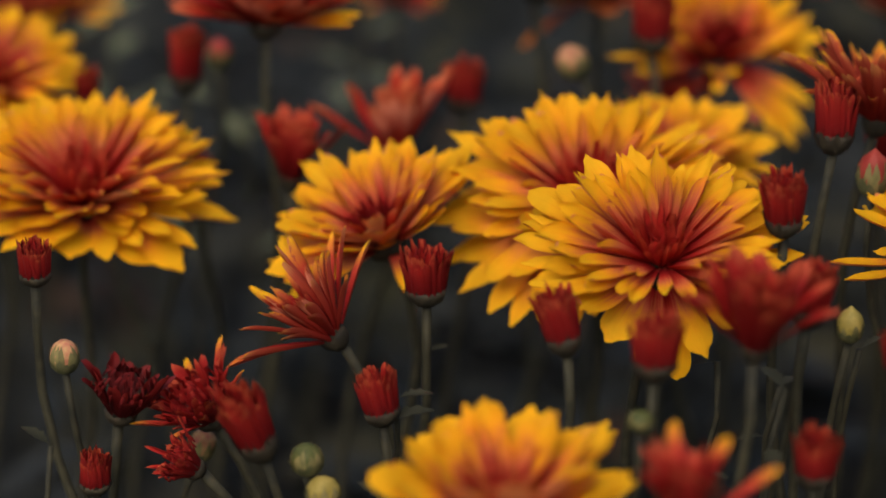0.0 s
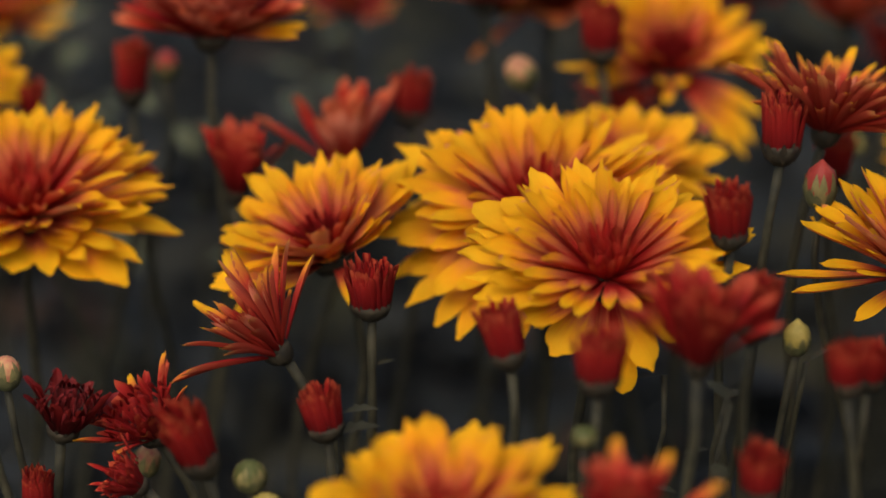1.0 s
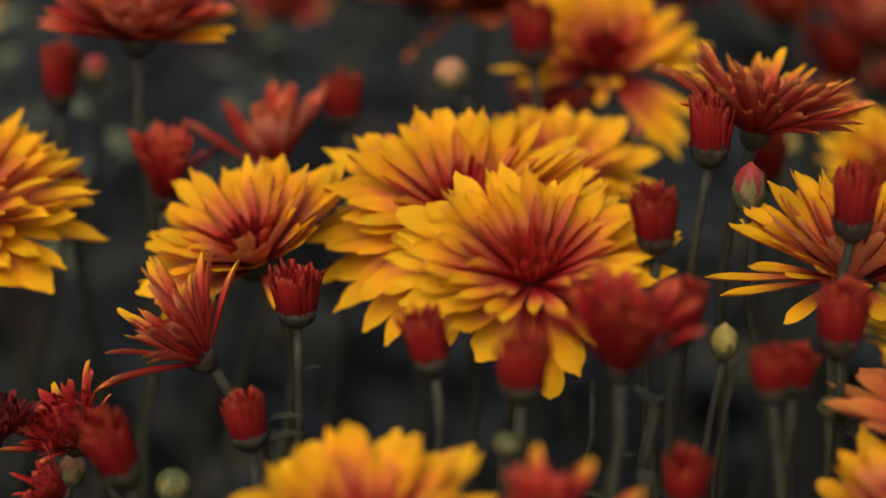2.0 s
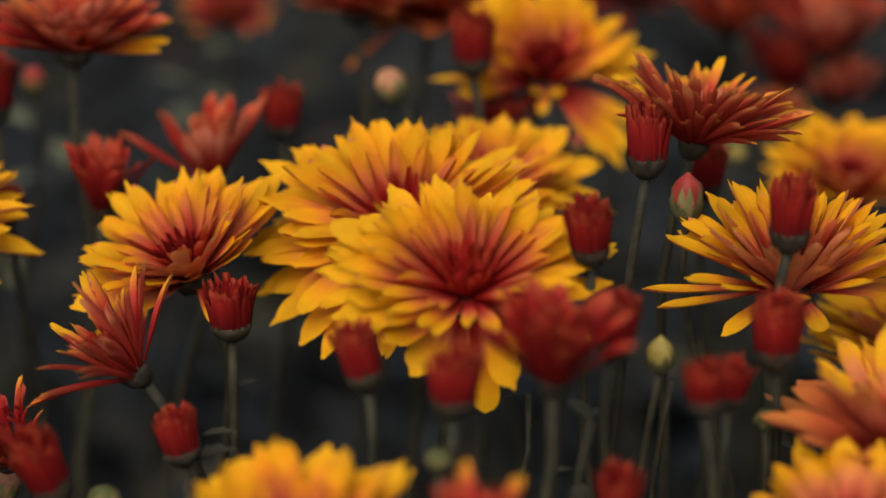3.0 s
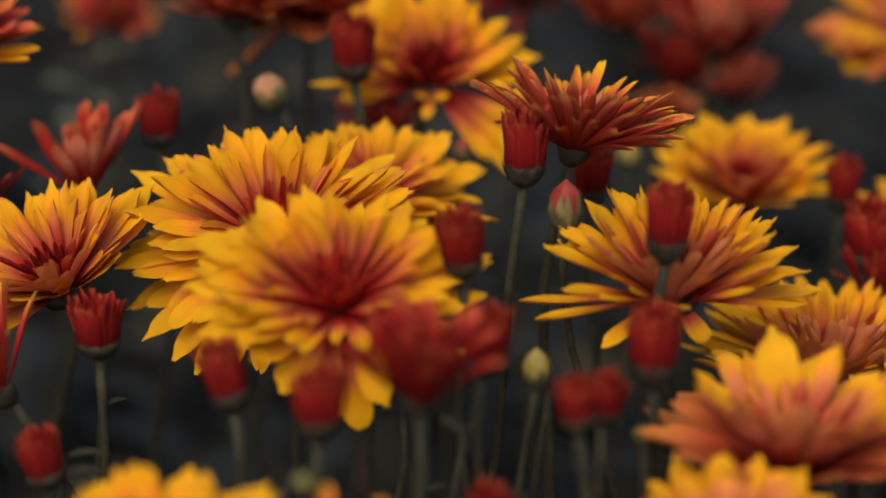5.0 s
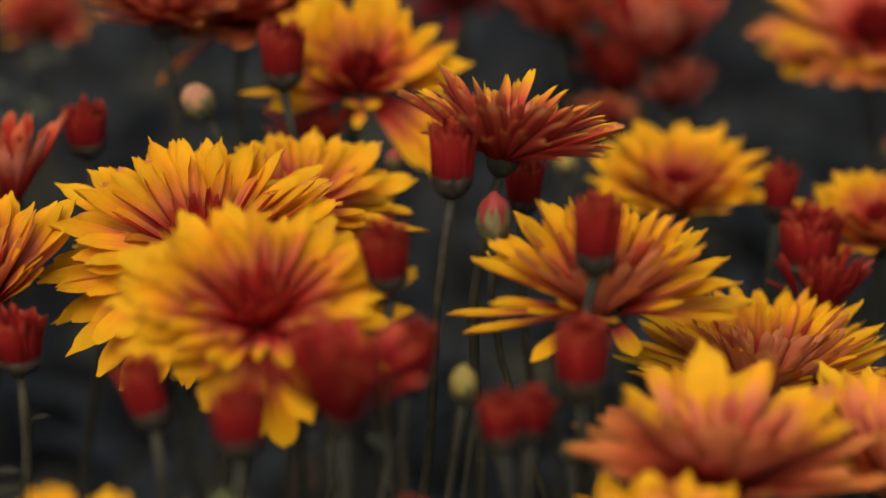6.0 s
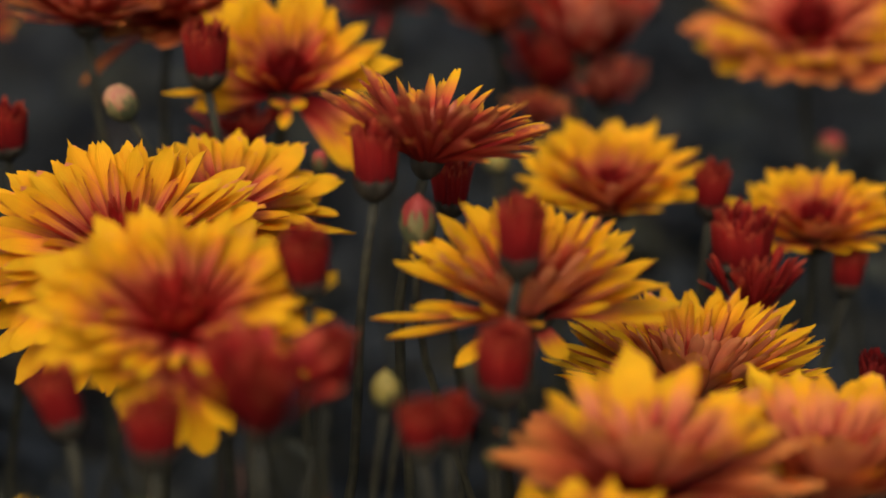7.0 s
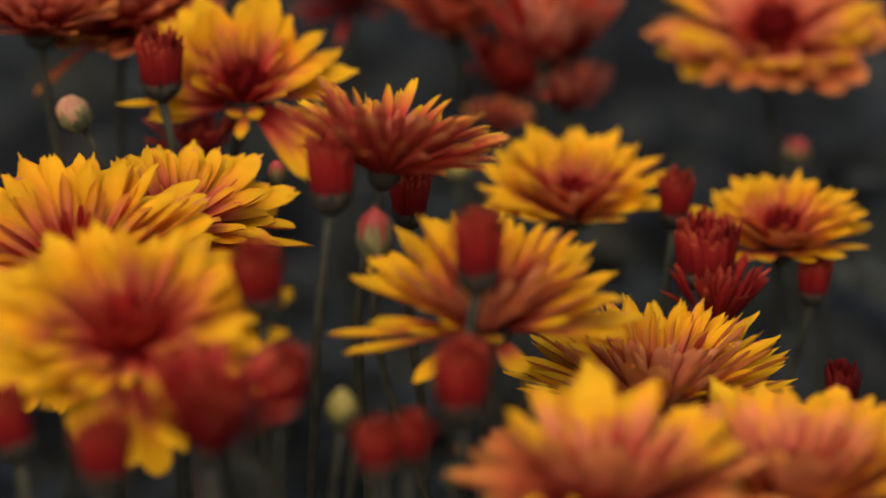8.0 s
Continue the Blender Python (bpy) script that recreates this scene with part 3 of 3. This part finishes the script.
def make_foliage(name, label, count, box, lengths, seed):
    """Leaves of the flower bed below the heads, thicker towards the soil, with their thin shoots."""
    rng = random.Random(seed)
    verts, faces = [], []
    shapes = [leaf_geometry(1.0, rng.uniform(0.42, 0.6), rng.uniform(-0.45, -0.05), rng.uniform(0.2, 0.9)) for _ in range(8)]
    for _ in range(count):
        x, y = rng.uniform(box[0], box[1]), rng.uniform(box[2], box[3])
        if min(x - box[0], box[1] - x, y - box[2], box[3] - y) < 0.08 + 0.16 * noise.noise((x * 9, y * 9, seed)):
            continue
        z = box[4] + (box[5] - box[4]) * rng.random() ** 1.5
        ln = rng.uniform(*lengths)
        m = Matrix.Translation((x, y, z)) @ Matrix.Rotation(rng.uniform(0, 6.28), 4, "Z") @ Matrix.Rotation(radians(rng.uniform(-50, 25)), 4, "Y") @ Matrix.Rotation(radians(rng.uniform(-35, 35)), 4, "X") @ Matrix.Scale(ln, 4)
        v, f = rng.choice(shapes)
        k = len(verts)
        verts += [tuple(m @ Vector(p)) for p in v]
        faces += [tuple(i + k for i in q) for q in f]
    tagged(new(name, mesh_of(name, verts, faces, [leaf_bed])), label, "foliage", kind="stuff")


make_ground()
make_foliage("foliage", "lobed leaves low among the flower stems, shade in their dark green", 4600, (-0.52, 0.65, -0.30, 1.0, 0.01, 0.17), (0.028, 0.055), 8)
make_foliage("foliage", "leaves of the far flower bed, shade in their dim dark green", 2100, (-0.9, 1.2, 0.75, 2.5, 0.01, 0.19), (0.035, 0.07), 9)
make_foliage("foliage", "scattered olive and shade-darkened green leaves on the upper stems", 420, (-0.5, 0.6, 0.16, 1.0, 0.15, 0.25), (0.016, 0.034), 10)


# the large open flowers
bloom(-0.0003, -0.0012, 0.2992, 0.0318, 30, -2, 4, 'large open yellow chrysanthemum with red heart above small buds', full=1.35, slim=0.74, heart=1.3, rise=1.1, fore=(0.5, -4, 1.5), back=(0.68, 20), core='ember',
      strays=((110, 42, 0.80, 0.95), (136, 32, 0.90, 1.0), (156, 22, 1.02, 1.0), (222, -4, 0.66, 1.1), (240, -26, 0.60, 1.15), (260, -46, 0.76, 1.0), (283, -50, 0.84, 0.95), (302, -28, 0.68, 1.1), (320, -8, 0.75, 1.1)))
bloom(-0.0145, 0.0570, 0.2950, 0.0345, 24, -6, 5, 'large dense yellow chrysanthemum with orange centre behind another', droop=18, full=1.6, slim=0.78, tint='gold', skirt='amber', core='ember', back=(0.76, 24), fore=(0.9, -6, 0.1), heart=1.2)
bloom(0.0080, 0.0857, 0.2955, 0.0255, 22, 30, 6, 'pale yellow chrysanthemum partly hidden behind a larger bloom', full=0.75, tint='gold', back=(0.85, 10), fore=(0.8, 0, 0.3), strays=((322, 2, 1.2, 0.85), (352, 14, 1.2, 1.0), (340, 8, 1.1, 0.9)))
bloom(-0.0655, 0.0483, 0.2872, 0.0276, 27, -50, 7, 'yellow chrysanthemum with salmon inner petals, tilted on its stem', full=1.0, close=8, heart=1.2, slim=0.92, skirt='coral', fore=(0.5, 26, 0.4), back=(0.98, 6), front=345, core='red', stray_tint='yellow', strays=((80, 16, 1.15, 1.25), (228, -14, 1.05, 0.6), (220, -6, 1.0, 0.6), (335, -30, 0.6, 0.7), (20, 30, 0.7, 0.9)))
bloom(-0.1428, 0.0672, 0.2908, 0.0352, 20, 4, 8, 'broad yellow chrysanthemum with a dark red heart', close=4, full=1.5, slim=0.8, heart=1.3, fore=(0.5, 0, 0.5), back=(0.74, 20), core='ember', strays=((322, -8, 0.85, 1.2), (308, -14, 0.68, 1.2), (290, -10, 0.45, 1.2), (262, -10, 0.45, 1.2), (240, -10, 0.5, 1.2)))
bloom(-0.1752, 0.1212, 0.3067, 0.0254, 20, 10, 9, 'soft yellow chrysanthemum above dark foliage')
bloom(0.0255, 0.1396, 0.3105, 0.0262, 30, 6, 10, 'yellow chrysanthemum with long loose petals and deep red heart', full=0.75, heart=1.4, slim=1.2, close=10, skip=0.3, core='red', fore=(0.6, 20, 4.0), back=(1.0, 24),
      strays=((200, 5, 0.95, 1.05), (191, 18, 1.2, 0.5), (245, 24, 0.30, 0.7), (290, 24, 0.28, 0.7), (266, -6, 0.36, 0.55), (304, -20, 1.0, 0.9), (313, -15, 1.2, 0.9), (321, -11, 1.15, 0.9), (331, -7, 1.0, 0.9)))
bloom(-0.0981, 0.1001, 0.3295, 0.0228, 4, 10, 11, 'red chrysanthemum with yellow petal tips above dark foliage', tint='salmon', core='red', skirt='rust', full=0.9, close=18, fore=(0.9, 12, 0.0), stray_tint='gold', strays=((345, 10, 1.1, 1.2), (0, 16, 1.1, 1.2), (332, 6, 1.0, 1.1)))
bloom(-0.0375, -0.0725, 0.2660, 0.0272, 14, 0, 12, 'yellow orange chrysanthemum on a stout stem', full=0.62, close=20, slim=1.4, fore=(0.9, 10, 0.0), loose=7)
half_open(-0.0006, -0.0920, 0.2738, 0.0175, 12, 0, 13, 'half-open red chrysanthemum with orange petal tips', tint='red', flare=60, skip=0.3, slim=1.4, strays=((118, 58, 1.15, 1.6), (55, 60, 1.1, 1.4), (8, 34, 1.25, 1.1)), stray_tint='flame')
half_open(0.0162, -0.0534, 0.2983, 0.0208, 8, 20, 14, 'half-open red chrysanthemum with pale tips on a stout stem', tint='red', flare=58, slim=1.5, skip=0.1, strays=((165, 36, 1.0, 1.5), (30, 42, 1.0, 1.5), (95, 54, 1.0, 1.4)))
bloom(0.0760, 0.0186, 0.2930, 0.0296, 9, 4, 15, 'open yellow chrysanthemum with red streaked narrow petals', full=1.25, close=18, droop=4, skip=0.25, slim=0.72, rise=0.95, heart=1.2, core='red', fore=(0.70, 20, 0.5), back=(0.8, 18), loose=6,
      strays=((181, 0, 1.08, 0.32), (190, -4, 1.0, 0.36), (216, -18, 0.62, 0.7), (298, -30, 0.38, 1.0), (352, 2, 1.08, 1.1), (345, 6, 1.0, 1.0)))
half_open(0.0562, 0.0498, 0.3195, 0.0258, 14, 125, 16, 'red chrysanthemum seen from its side, petal edges yellow', tint='flame', flare=26, dense=2.5, slim=0.95, loose=6.0, tall=0.72)
bloom(0.1102, 0.1348, 0.2780, 0.0244, 15, 0, 17, 'small yellow chrysanthemum with salmon heart', full=1.0, close=16, rise=0.9, heart=1.6, core='red', slim=1.0, fore=(0.6, 14, 0.3), back=(0.95, 14))
bloom(0.1614, 0.1176, 0.2735, 0.0236, 12, 4, 18, 'small yellow chrysanthemum with dark red heart beyond buds', full=1.0, close=12, rise=0.9, heart=1.6, core='red', slim=1.0, fore=(0.6, 10, 0.3), back=(0.78, 14))
half_open(0.1390, 0.0837, 0.2650, 0.0201, 8, 10, 19, 'dark red half-open chrysanthemum with a curled yellow petal', flare=57, dense=1.2, skip=0.3)
bloom(0.1195, 0.0542, 0.2560, 0.0322, 3, 0, 20, 'yellow chrysanthemum with dusty salmon outer petals, seen low', full=1.8, close=18, droop=4, slim=0.58, rise=1.0, heart=1.3, core='ember', fore=(0.84, 26, 0.0), back=(0.9, 4), loose=4, strays=((2, 2, 1.1, 0.6), (352, -4, 1.0, 0.6)))
bloom(0.0966, -0.0340, 0.2724, 0.0305, 4, -20, 21, 'large orange yellow chrysanthemum on a stout stem', full=0.8, close=20, droop=14, slim=0.95, rise=0.9, tint='coral', skirt='salmon', fore=(0.9, 18, 0.1), core='red', stray_tint='gold', strays=((118, 52, 1.0, 1.2), (215, 4, 0.85, 1.0)))
bloom(0.1376, -0.0173, 0.2626, 0.0300, 6, 10, 22, 'large yellow chrysanthemum on a stout stem', full=0.8, close=24, slim=1.0, rise=0.9, tint='coral', skirt='amber', fore=(0.9, 16, 0.0), core='red')
bloom(0.1750, 0.2006, 0.3035, 0.0315, 24, -10, 23, 'yellow chrysanthemum with drooping salmon petals', close=4, full=1.0, rise=0.8, heart=1.4, tint='coral', skirt='salmon', core='red', fore=(0.6, 0, 0.1), back=(0.9, 16), strays=((185, -2, 0.95, 1.2), (172, 6, 0.95, 1.2), (200, -6, 0.85, 1.2)), stray_tint='gold')
half_open(0.0858, 0.2164, 0.3065, 0.0273, 20, -20, 24, 'salmon chrysanthemum above dark foliage', tint='salmon', flare=40, slim=1.6)
half_open(0.1000, 0.2050, 0.2900, 0.0190, 14, 40, 96, 'dark red chrysanthemum above dark foliage', tint='red', flare=44, slim=1.3)
half_open(0.1220, 0.2250, 0.2960, 0.0200, 10, 0, 97, 'dull red chrysanthemum with pale tips above dark foliage', tint='rust', flare=50, slim=1.3)
half_open(0.0960, 0.1910, 0.2845, 0.0110, 10, 80, 98, 'small faded salmon chrysanthemum above dark foliage', tint='salmon', flare=30, skip=0.3)
half_open(0.1100, 0.1952, 0.3030, 0.0240, 10, 20, 25, 'red chrysanthemum with orange tips above dark foliage', tint='rust', flare=52, slim=1.5, strays=((60, 40, 1.0, 1.4), (130, 45, 1.0, 1.4), (250, 30, 0.9, 1.4)))
half_open(0.1167, 0.2036, 0.2862, 0.0160, 10, 20, 26, 'small dark red chrysanthemum above dark foliage', tint='rust')
bloom(-0.0255, 0.1459, 0.3278, 0.0201, 2, 160, 27, 'red orange chrysanthemum above dark foliage', tint='salmon', full=0.8, close=16)
bloom(-0.0056, 0.1709, 0.3219, 0.0261, 14, 0, 28, 'salmon orange chrysanthemum above dark foliage', tint='salmon', full=1.1, close=14, core='red', strays=((200, -30, 1.1, 0.32),))
bloom(0.0793, -0.0640, 0.2633, 0.0245, 10, 0, 29, 'yellow orange chrysanthemum low at the front of the bed', full=0.7, close=22, tint='coral', slim=1.1)
bloom(-0.1693, 0.2027, 0.3069, 0.0221, 10, 0, 30, 'yellow chrysanthemum above dark foliage', full=0.7, close=8)
half_open(-0.1779, 0.1812, 0.3088, 0.0124, 20, 0, 31, 'dull red chrysanthemum above dark foliage', flare=35, tint='rust')
half_open(-0.0661, 0.2449, 0.3005, 0.0165, 20, 0, 32, 'pale tan chrysanthemum above dark foliage', tint='flame', flare=30)
half_open(0.0582, 0.2398, 0.3072, 0.0214, 20, 0, 33, 'dark red chrysanthemum above dark foliage', flare=30)

# half-open red flowers
half_open(-0.0772, 0.0127, 0.2752, 0.0244, 40, -80, 35, 'half-open red chrysanthemum with spreading narrow petals', tint='flame', flare=40, skip=0.45, strays=((100, 82, 1.1, 1.1), (70, 80, 0.95, 1.0)))
packed_head(-0.1277, 0.0066, 0.2573, 0.0159, 16, 55, 36, 'dark wine-red half-open chrysanthemum packed with florets', skip=0.5)
packed_head(-0.1064, 0.0076, 0.2561, 0.0166, 34, -55, 37, 'half-open red chrysanthemum with pale salmon outer petals', tint='red', fringe='flame', flare=46, skip=0.12)
packed_head(-0.1087, -0.0095, 0.2495, 0.0110, 52, -70, 38, 'small dark red half-open chrysanthemum, compact', tint='red', fringe='red', flare=60, skip=0.6)
half_open(-0.0638, 0.1022, 0.2935, 0.0225, 6, 10, 39, 'red star-shaped chrysanthemum, half open, above dark foliage', tint='rust', flare=52, skip=0.62, slim=1.7, dense=0.8, strays=((172, 32, 1.15, 1.7), (20, 52, 1.15, 1.5)))
half_open(-0.0912, 0.0867, 0.2910, 0.0200, 8, 40, 40, 'dark red half-open chrysanthemum above dark foliage', flare=62, slim=1.7, skip=0.15)
half_open(0.0134, 0.1395, 0.2953, 0.0145, 10, 0, 41, 'dark red chrysanthemum behind the large yellow bloom', flare=40)

# opening red buds
red_bud(-0.0551, 0.0176, 0.2900, 0.0057, 0.0152, 6, -30, 43, 'opening dark red chrysanthemum bud on a thin stem', mouth=79, leaves=((0.12, 20, 0.006),))
red_bud(-0.0656, -0.0168, 0.2722, 0.0049, 0.0140, 12, -70, 44, 'opening dark red chrysanthemum bud on a thin stem', leaves=((0.08, 5, 0.012),))
red_bud(-0.0249, -0.0276, 0.2954, 0.0048, 0.0164, 15, -75, 45, 'opening dark red chrysanthemum bud on a thin stem', leaves=((0.03, 190, 0.005),))
red_bud(-0.0047, -0.0494, 0.2978, 0.0056, 0.0153, 4, 0, 46, 'opening red chrysanthemum bud on a stout stem')
red_bud(0.0308, -0.0337, 0.3049, 0.0051, 0.0162, 10, 30, 47, 'opening red chrysanthemum bud on a stout stem')
red_bud(0.0267, -0.0077, 0.3171, 0.0049, 0.0165, 14, -20, 48, 'opening dark red chrysanthemum bud on a thin stem')
red_bud(0.0435, 0.0333, 0.3265, 0.0054, 0.0188, 5, 0, 49, 'opening dark red chrysanthemum bud on a thin stem')
red_bud(-0.0457, 0.1225, 0.3077, 0.0057, 0.0147, 6, 0, 50, 'opening red chrysanthemum bud above dark foliage')
red_bud(-0.1214, 0.1240, 0.3137, 0.0048, 0.0185, 8, 20, 51, 'opening red chrysanthemum bud above dark foliage')
red_bud(-0.1487, 0.1211, 0.3062, 0.0037, 0.0116, 10, 20, 52, 'small pink chrysanthemum bud above dark foliage')
red_bud(-0.1160, 0.1003, 0.2889, 0.0035, 0.0106, 10, 20, 53, 'small pink chrysanthemum bud behind a bloom')
red_bud(-0.1481, 0.0130, 0.2933, 0.0044, 0.0114, 10, 0, 54, 'small dark red chrysanthemum bud')
red_bud(-0.0947, -0.0332, 0.2724, 0.0053, 0.0209, 25, -50, 55, 'opening red chrysanthemum bud leaning over on a stout stem')
red_bud(-0.1330, -0.0040, 0.2468, 0.0045, 0.0116, 12, 10, 56, 'small dark red chrysanthemum bud', mouth=92)
red_bud(0.0300, -0.0590, 0.2758, 0.0051, 0.0134, 10, 0, 57, 'opening red chrysanthemum bud on a stout stem')
red_bud(0.0477, -0.0546, 0.2984, 0.0042, 0.0128, 8, -20, 58, 'opening red chrysanthemum bud on a stout stem')
red_bud(0.0558, -0.0391, 0.2927, 0.0039, 0.0119, 12, 30, 59, 'opening red chrysanthemum bud on a stout stem')
red_bud(0.0726, -0.0024, 0.3198, 0.0052, 0.0187, 6, 10, 60, 'tall dark red chrysanthemum bud before a yellow bloom')
red_bud(0.0666, -0.0275, 0.3008, 0.0056, 0.0182, 4, 0, 61, 'opening red chrysanthemum bud on a stout stem')
red_bud(0.0053, 0.1220, 0.3268, 0.0059, 0.0182, 8, 0, 62, 'dark red chrysanthemum bud before a yellow bloom')
red_bud(0.0643, 0.0846, 0.3026, 0.0047, 0.0162, 10, 0, 63, 'dark red chrysanthemum bud above dark foliage')
red_bud(0.1342, 0.1179, 0.2882, 0.0043, 0.0158, 8, 0, 64, 'dark red chrysanthemum bud above dark foliage')
red_bud(0.1377, 0.0910, 0.2834, 0.0083, 0.0181, 6, 0, 65, 'wide dark red chrysanthemum bud above a half-open flower')
red_bud(0.1686, 0.1080, 0.2683, 0.0043, 0.0129, 8, 0, 66, 'dark red chrysanthemum bud above dark foliage')
red_bud(0.1642, 0.0538, 0.2613, 0.0044, 0.0127, 5, 0, 67, 'dark red chrysanthemum bud with ragged tips', tint='wine')

# closed buds
closed_bud(-0.1411, 0.0088, 0.2705, 0.0034, 0.0084, 6, 0, 69, 'closed cream and pink chrysanthemum bud on a thin stem', bud_blush, cover=0.60, bracts=12)
closed_bud(-0.0815, -0.0259, 0.2594, 0.0037, 0.0075, 6, 0, 70, 'round green closed chrysanthemum bud with pale ribs', bud_lime, cover=0.62, bracts=11)
closed_bud(-0.0776, -0.0305, 0.2531, 0.0039, 0.0077, 6, 0, 71, 'round cream closed chrysanthemum bud', bud_cream)
closed_bud(-0.0079, -0.0562, 0.2821, 0.0027, 0.0046, 6, 0, 72, 'small green closed chrysanthemum bud', bud_lime, cover=0.62, bracts=11)
closed_bud(0.0431, -0.0107, 0.2876, 0.0030, 0.0083, 6, 0, 73, 'closed pale yellow chrysanthemum bud', bud_cream, cover=0.42, point=0.6)
closed_bud(0.0528, 0.0303, 0.3114, 0.0038, 0.0115, 6, 0, 74, 'closed pink chrysanthemum bud with green bracts', bud_pink, cover=0.55, point=0.58)
closed_bud(-0.0164, 0.1160, 0.3154, 0.0040, 0.0095, 30, -70, 75, 'closed pink and cream chrysanthemum bud above dark foliage', bud_blush)
closed_bud(-0.1141, 0.1443, 0.3091, 0.0032, 0.0087, 6, 0, 76, 'small closed pink bud above dark foliage', bud_pink)
closed_bud(0.1791, 0.1826, 0.2779, 0.0035, 0.0072, 6, 0, 77, 'small closed pink bud above dark foliage', bud_pink)
closed_bud(0.0841, 0.1799, 0.2765, 0.0033, 0.0059, 6, 0, 78, 'small pale closed bud above dark foliage', bud_cream)
closed_bud(0.0649, -0.0289, 0.2792, 0.0024, 0.0044, 6, 0, 79, 'small green closed chrysanthemum bud low among stems', bud_lime)
closed_bud(-0.1095, 0.0180, 0.2440, 0.0034, 0.0082, 20, 60, 81, 'small closed pink bud behind a half-open flower', bud_blush)
closed_bud(0.0332, 0.1115, 0.2999, 0.0021, 0.0062, 6, 0, 80, 'small pink bud beside the pale yellow bloom', bud_pink)

# leafy shoots between the stems
shoot(-0.1717, 0.2676, 0.2803, 0.0276, 6, 20, 82, 'leafy shoot above dark foliage, painted a lit olive green', mat=leaf_lit)
shoot(-0.1571, 0.2517, 0.2771, 0.0253, 6, 80, 83, 'leafy shoot above dark foliage, painted a lit olive green', mat=leaf_lit)
shoot(-0.1440, 0.2291, 0.2761, 0.0230, 6, -20, 84, 'leafy shoot above dark foliage, painted a lit olive green', mat=leaf_lit)
shoot(-0.1846, 0.2681, 0.2819, 0.0276, 6, 150, 85, 'leafy shoot above dark foliage, painted a lit olive green', mat=leaf_lit)
shoot(-0.1123, 0.2062, 0.2739, 0.0190, 4, -20, 86, 'leafy shoot above dark foliage, painted a lit olive green', mat=leaf_lit)
shoot(-0.0771, 0.3025, 0.2740, 0.0210, 5, 40, 87, 'leafy shoot above dark foliage, painted a lit olive green', mat=leaf_lit)
shoot(0.0266, -0.0290, 0.2788, 0.0095, 3, 120, 88, 'slender leafy shoot between the flower stems, shade in its green')
shoot(0.0140, -0.0009, 0.2745, 0.0066, 2, 200, 89, 'slender leafy shoot between the flower stems, shade in its green')
shoot(-0.0615, -0.0105, 0.2683, 0.0092, 2, 10, 90, 'slender leafy shoot between the flower stems, shade in its green')
shoot(-0.1446, 0.0050, 0.2487, 0.0081, 2, 170, 91, 'slender leafy shoot between the flower stems, shade in its green')
shoot(0.0462, -0.0065, 0.2799, 0.0066, 2, 0, 92, 'slender leafy shoot between the flower stems, shade in its green')
shoot(0.0271, -0.0158, 0.2743, 0.0087, 3, 60, 93, 'slender leafy shoot between the flower stems, shade in its green')
shoot(0.0814, 0.0042, 0.2678, 0.0078, 3, 10, 94, 'slender leafy shoot between the flower stems, shade in its green')
shoot(0.2073, 0.2545, 0.2424, 0.0209, 4, 20, 95, 'leafy shoot above dark foliage, shade in its dim green')
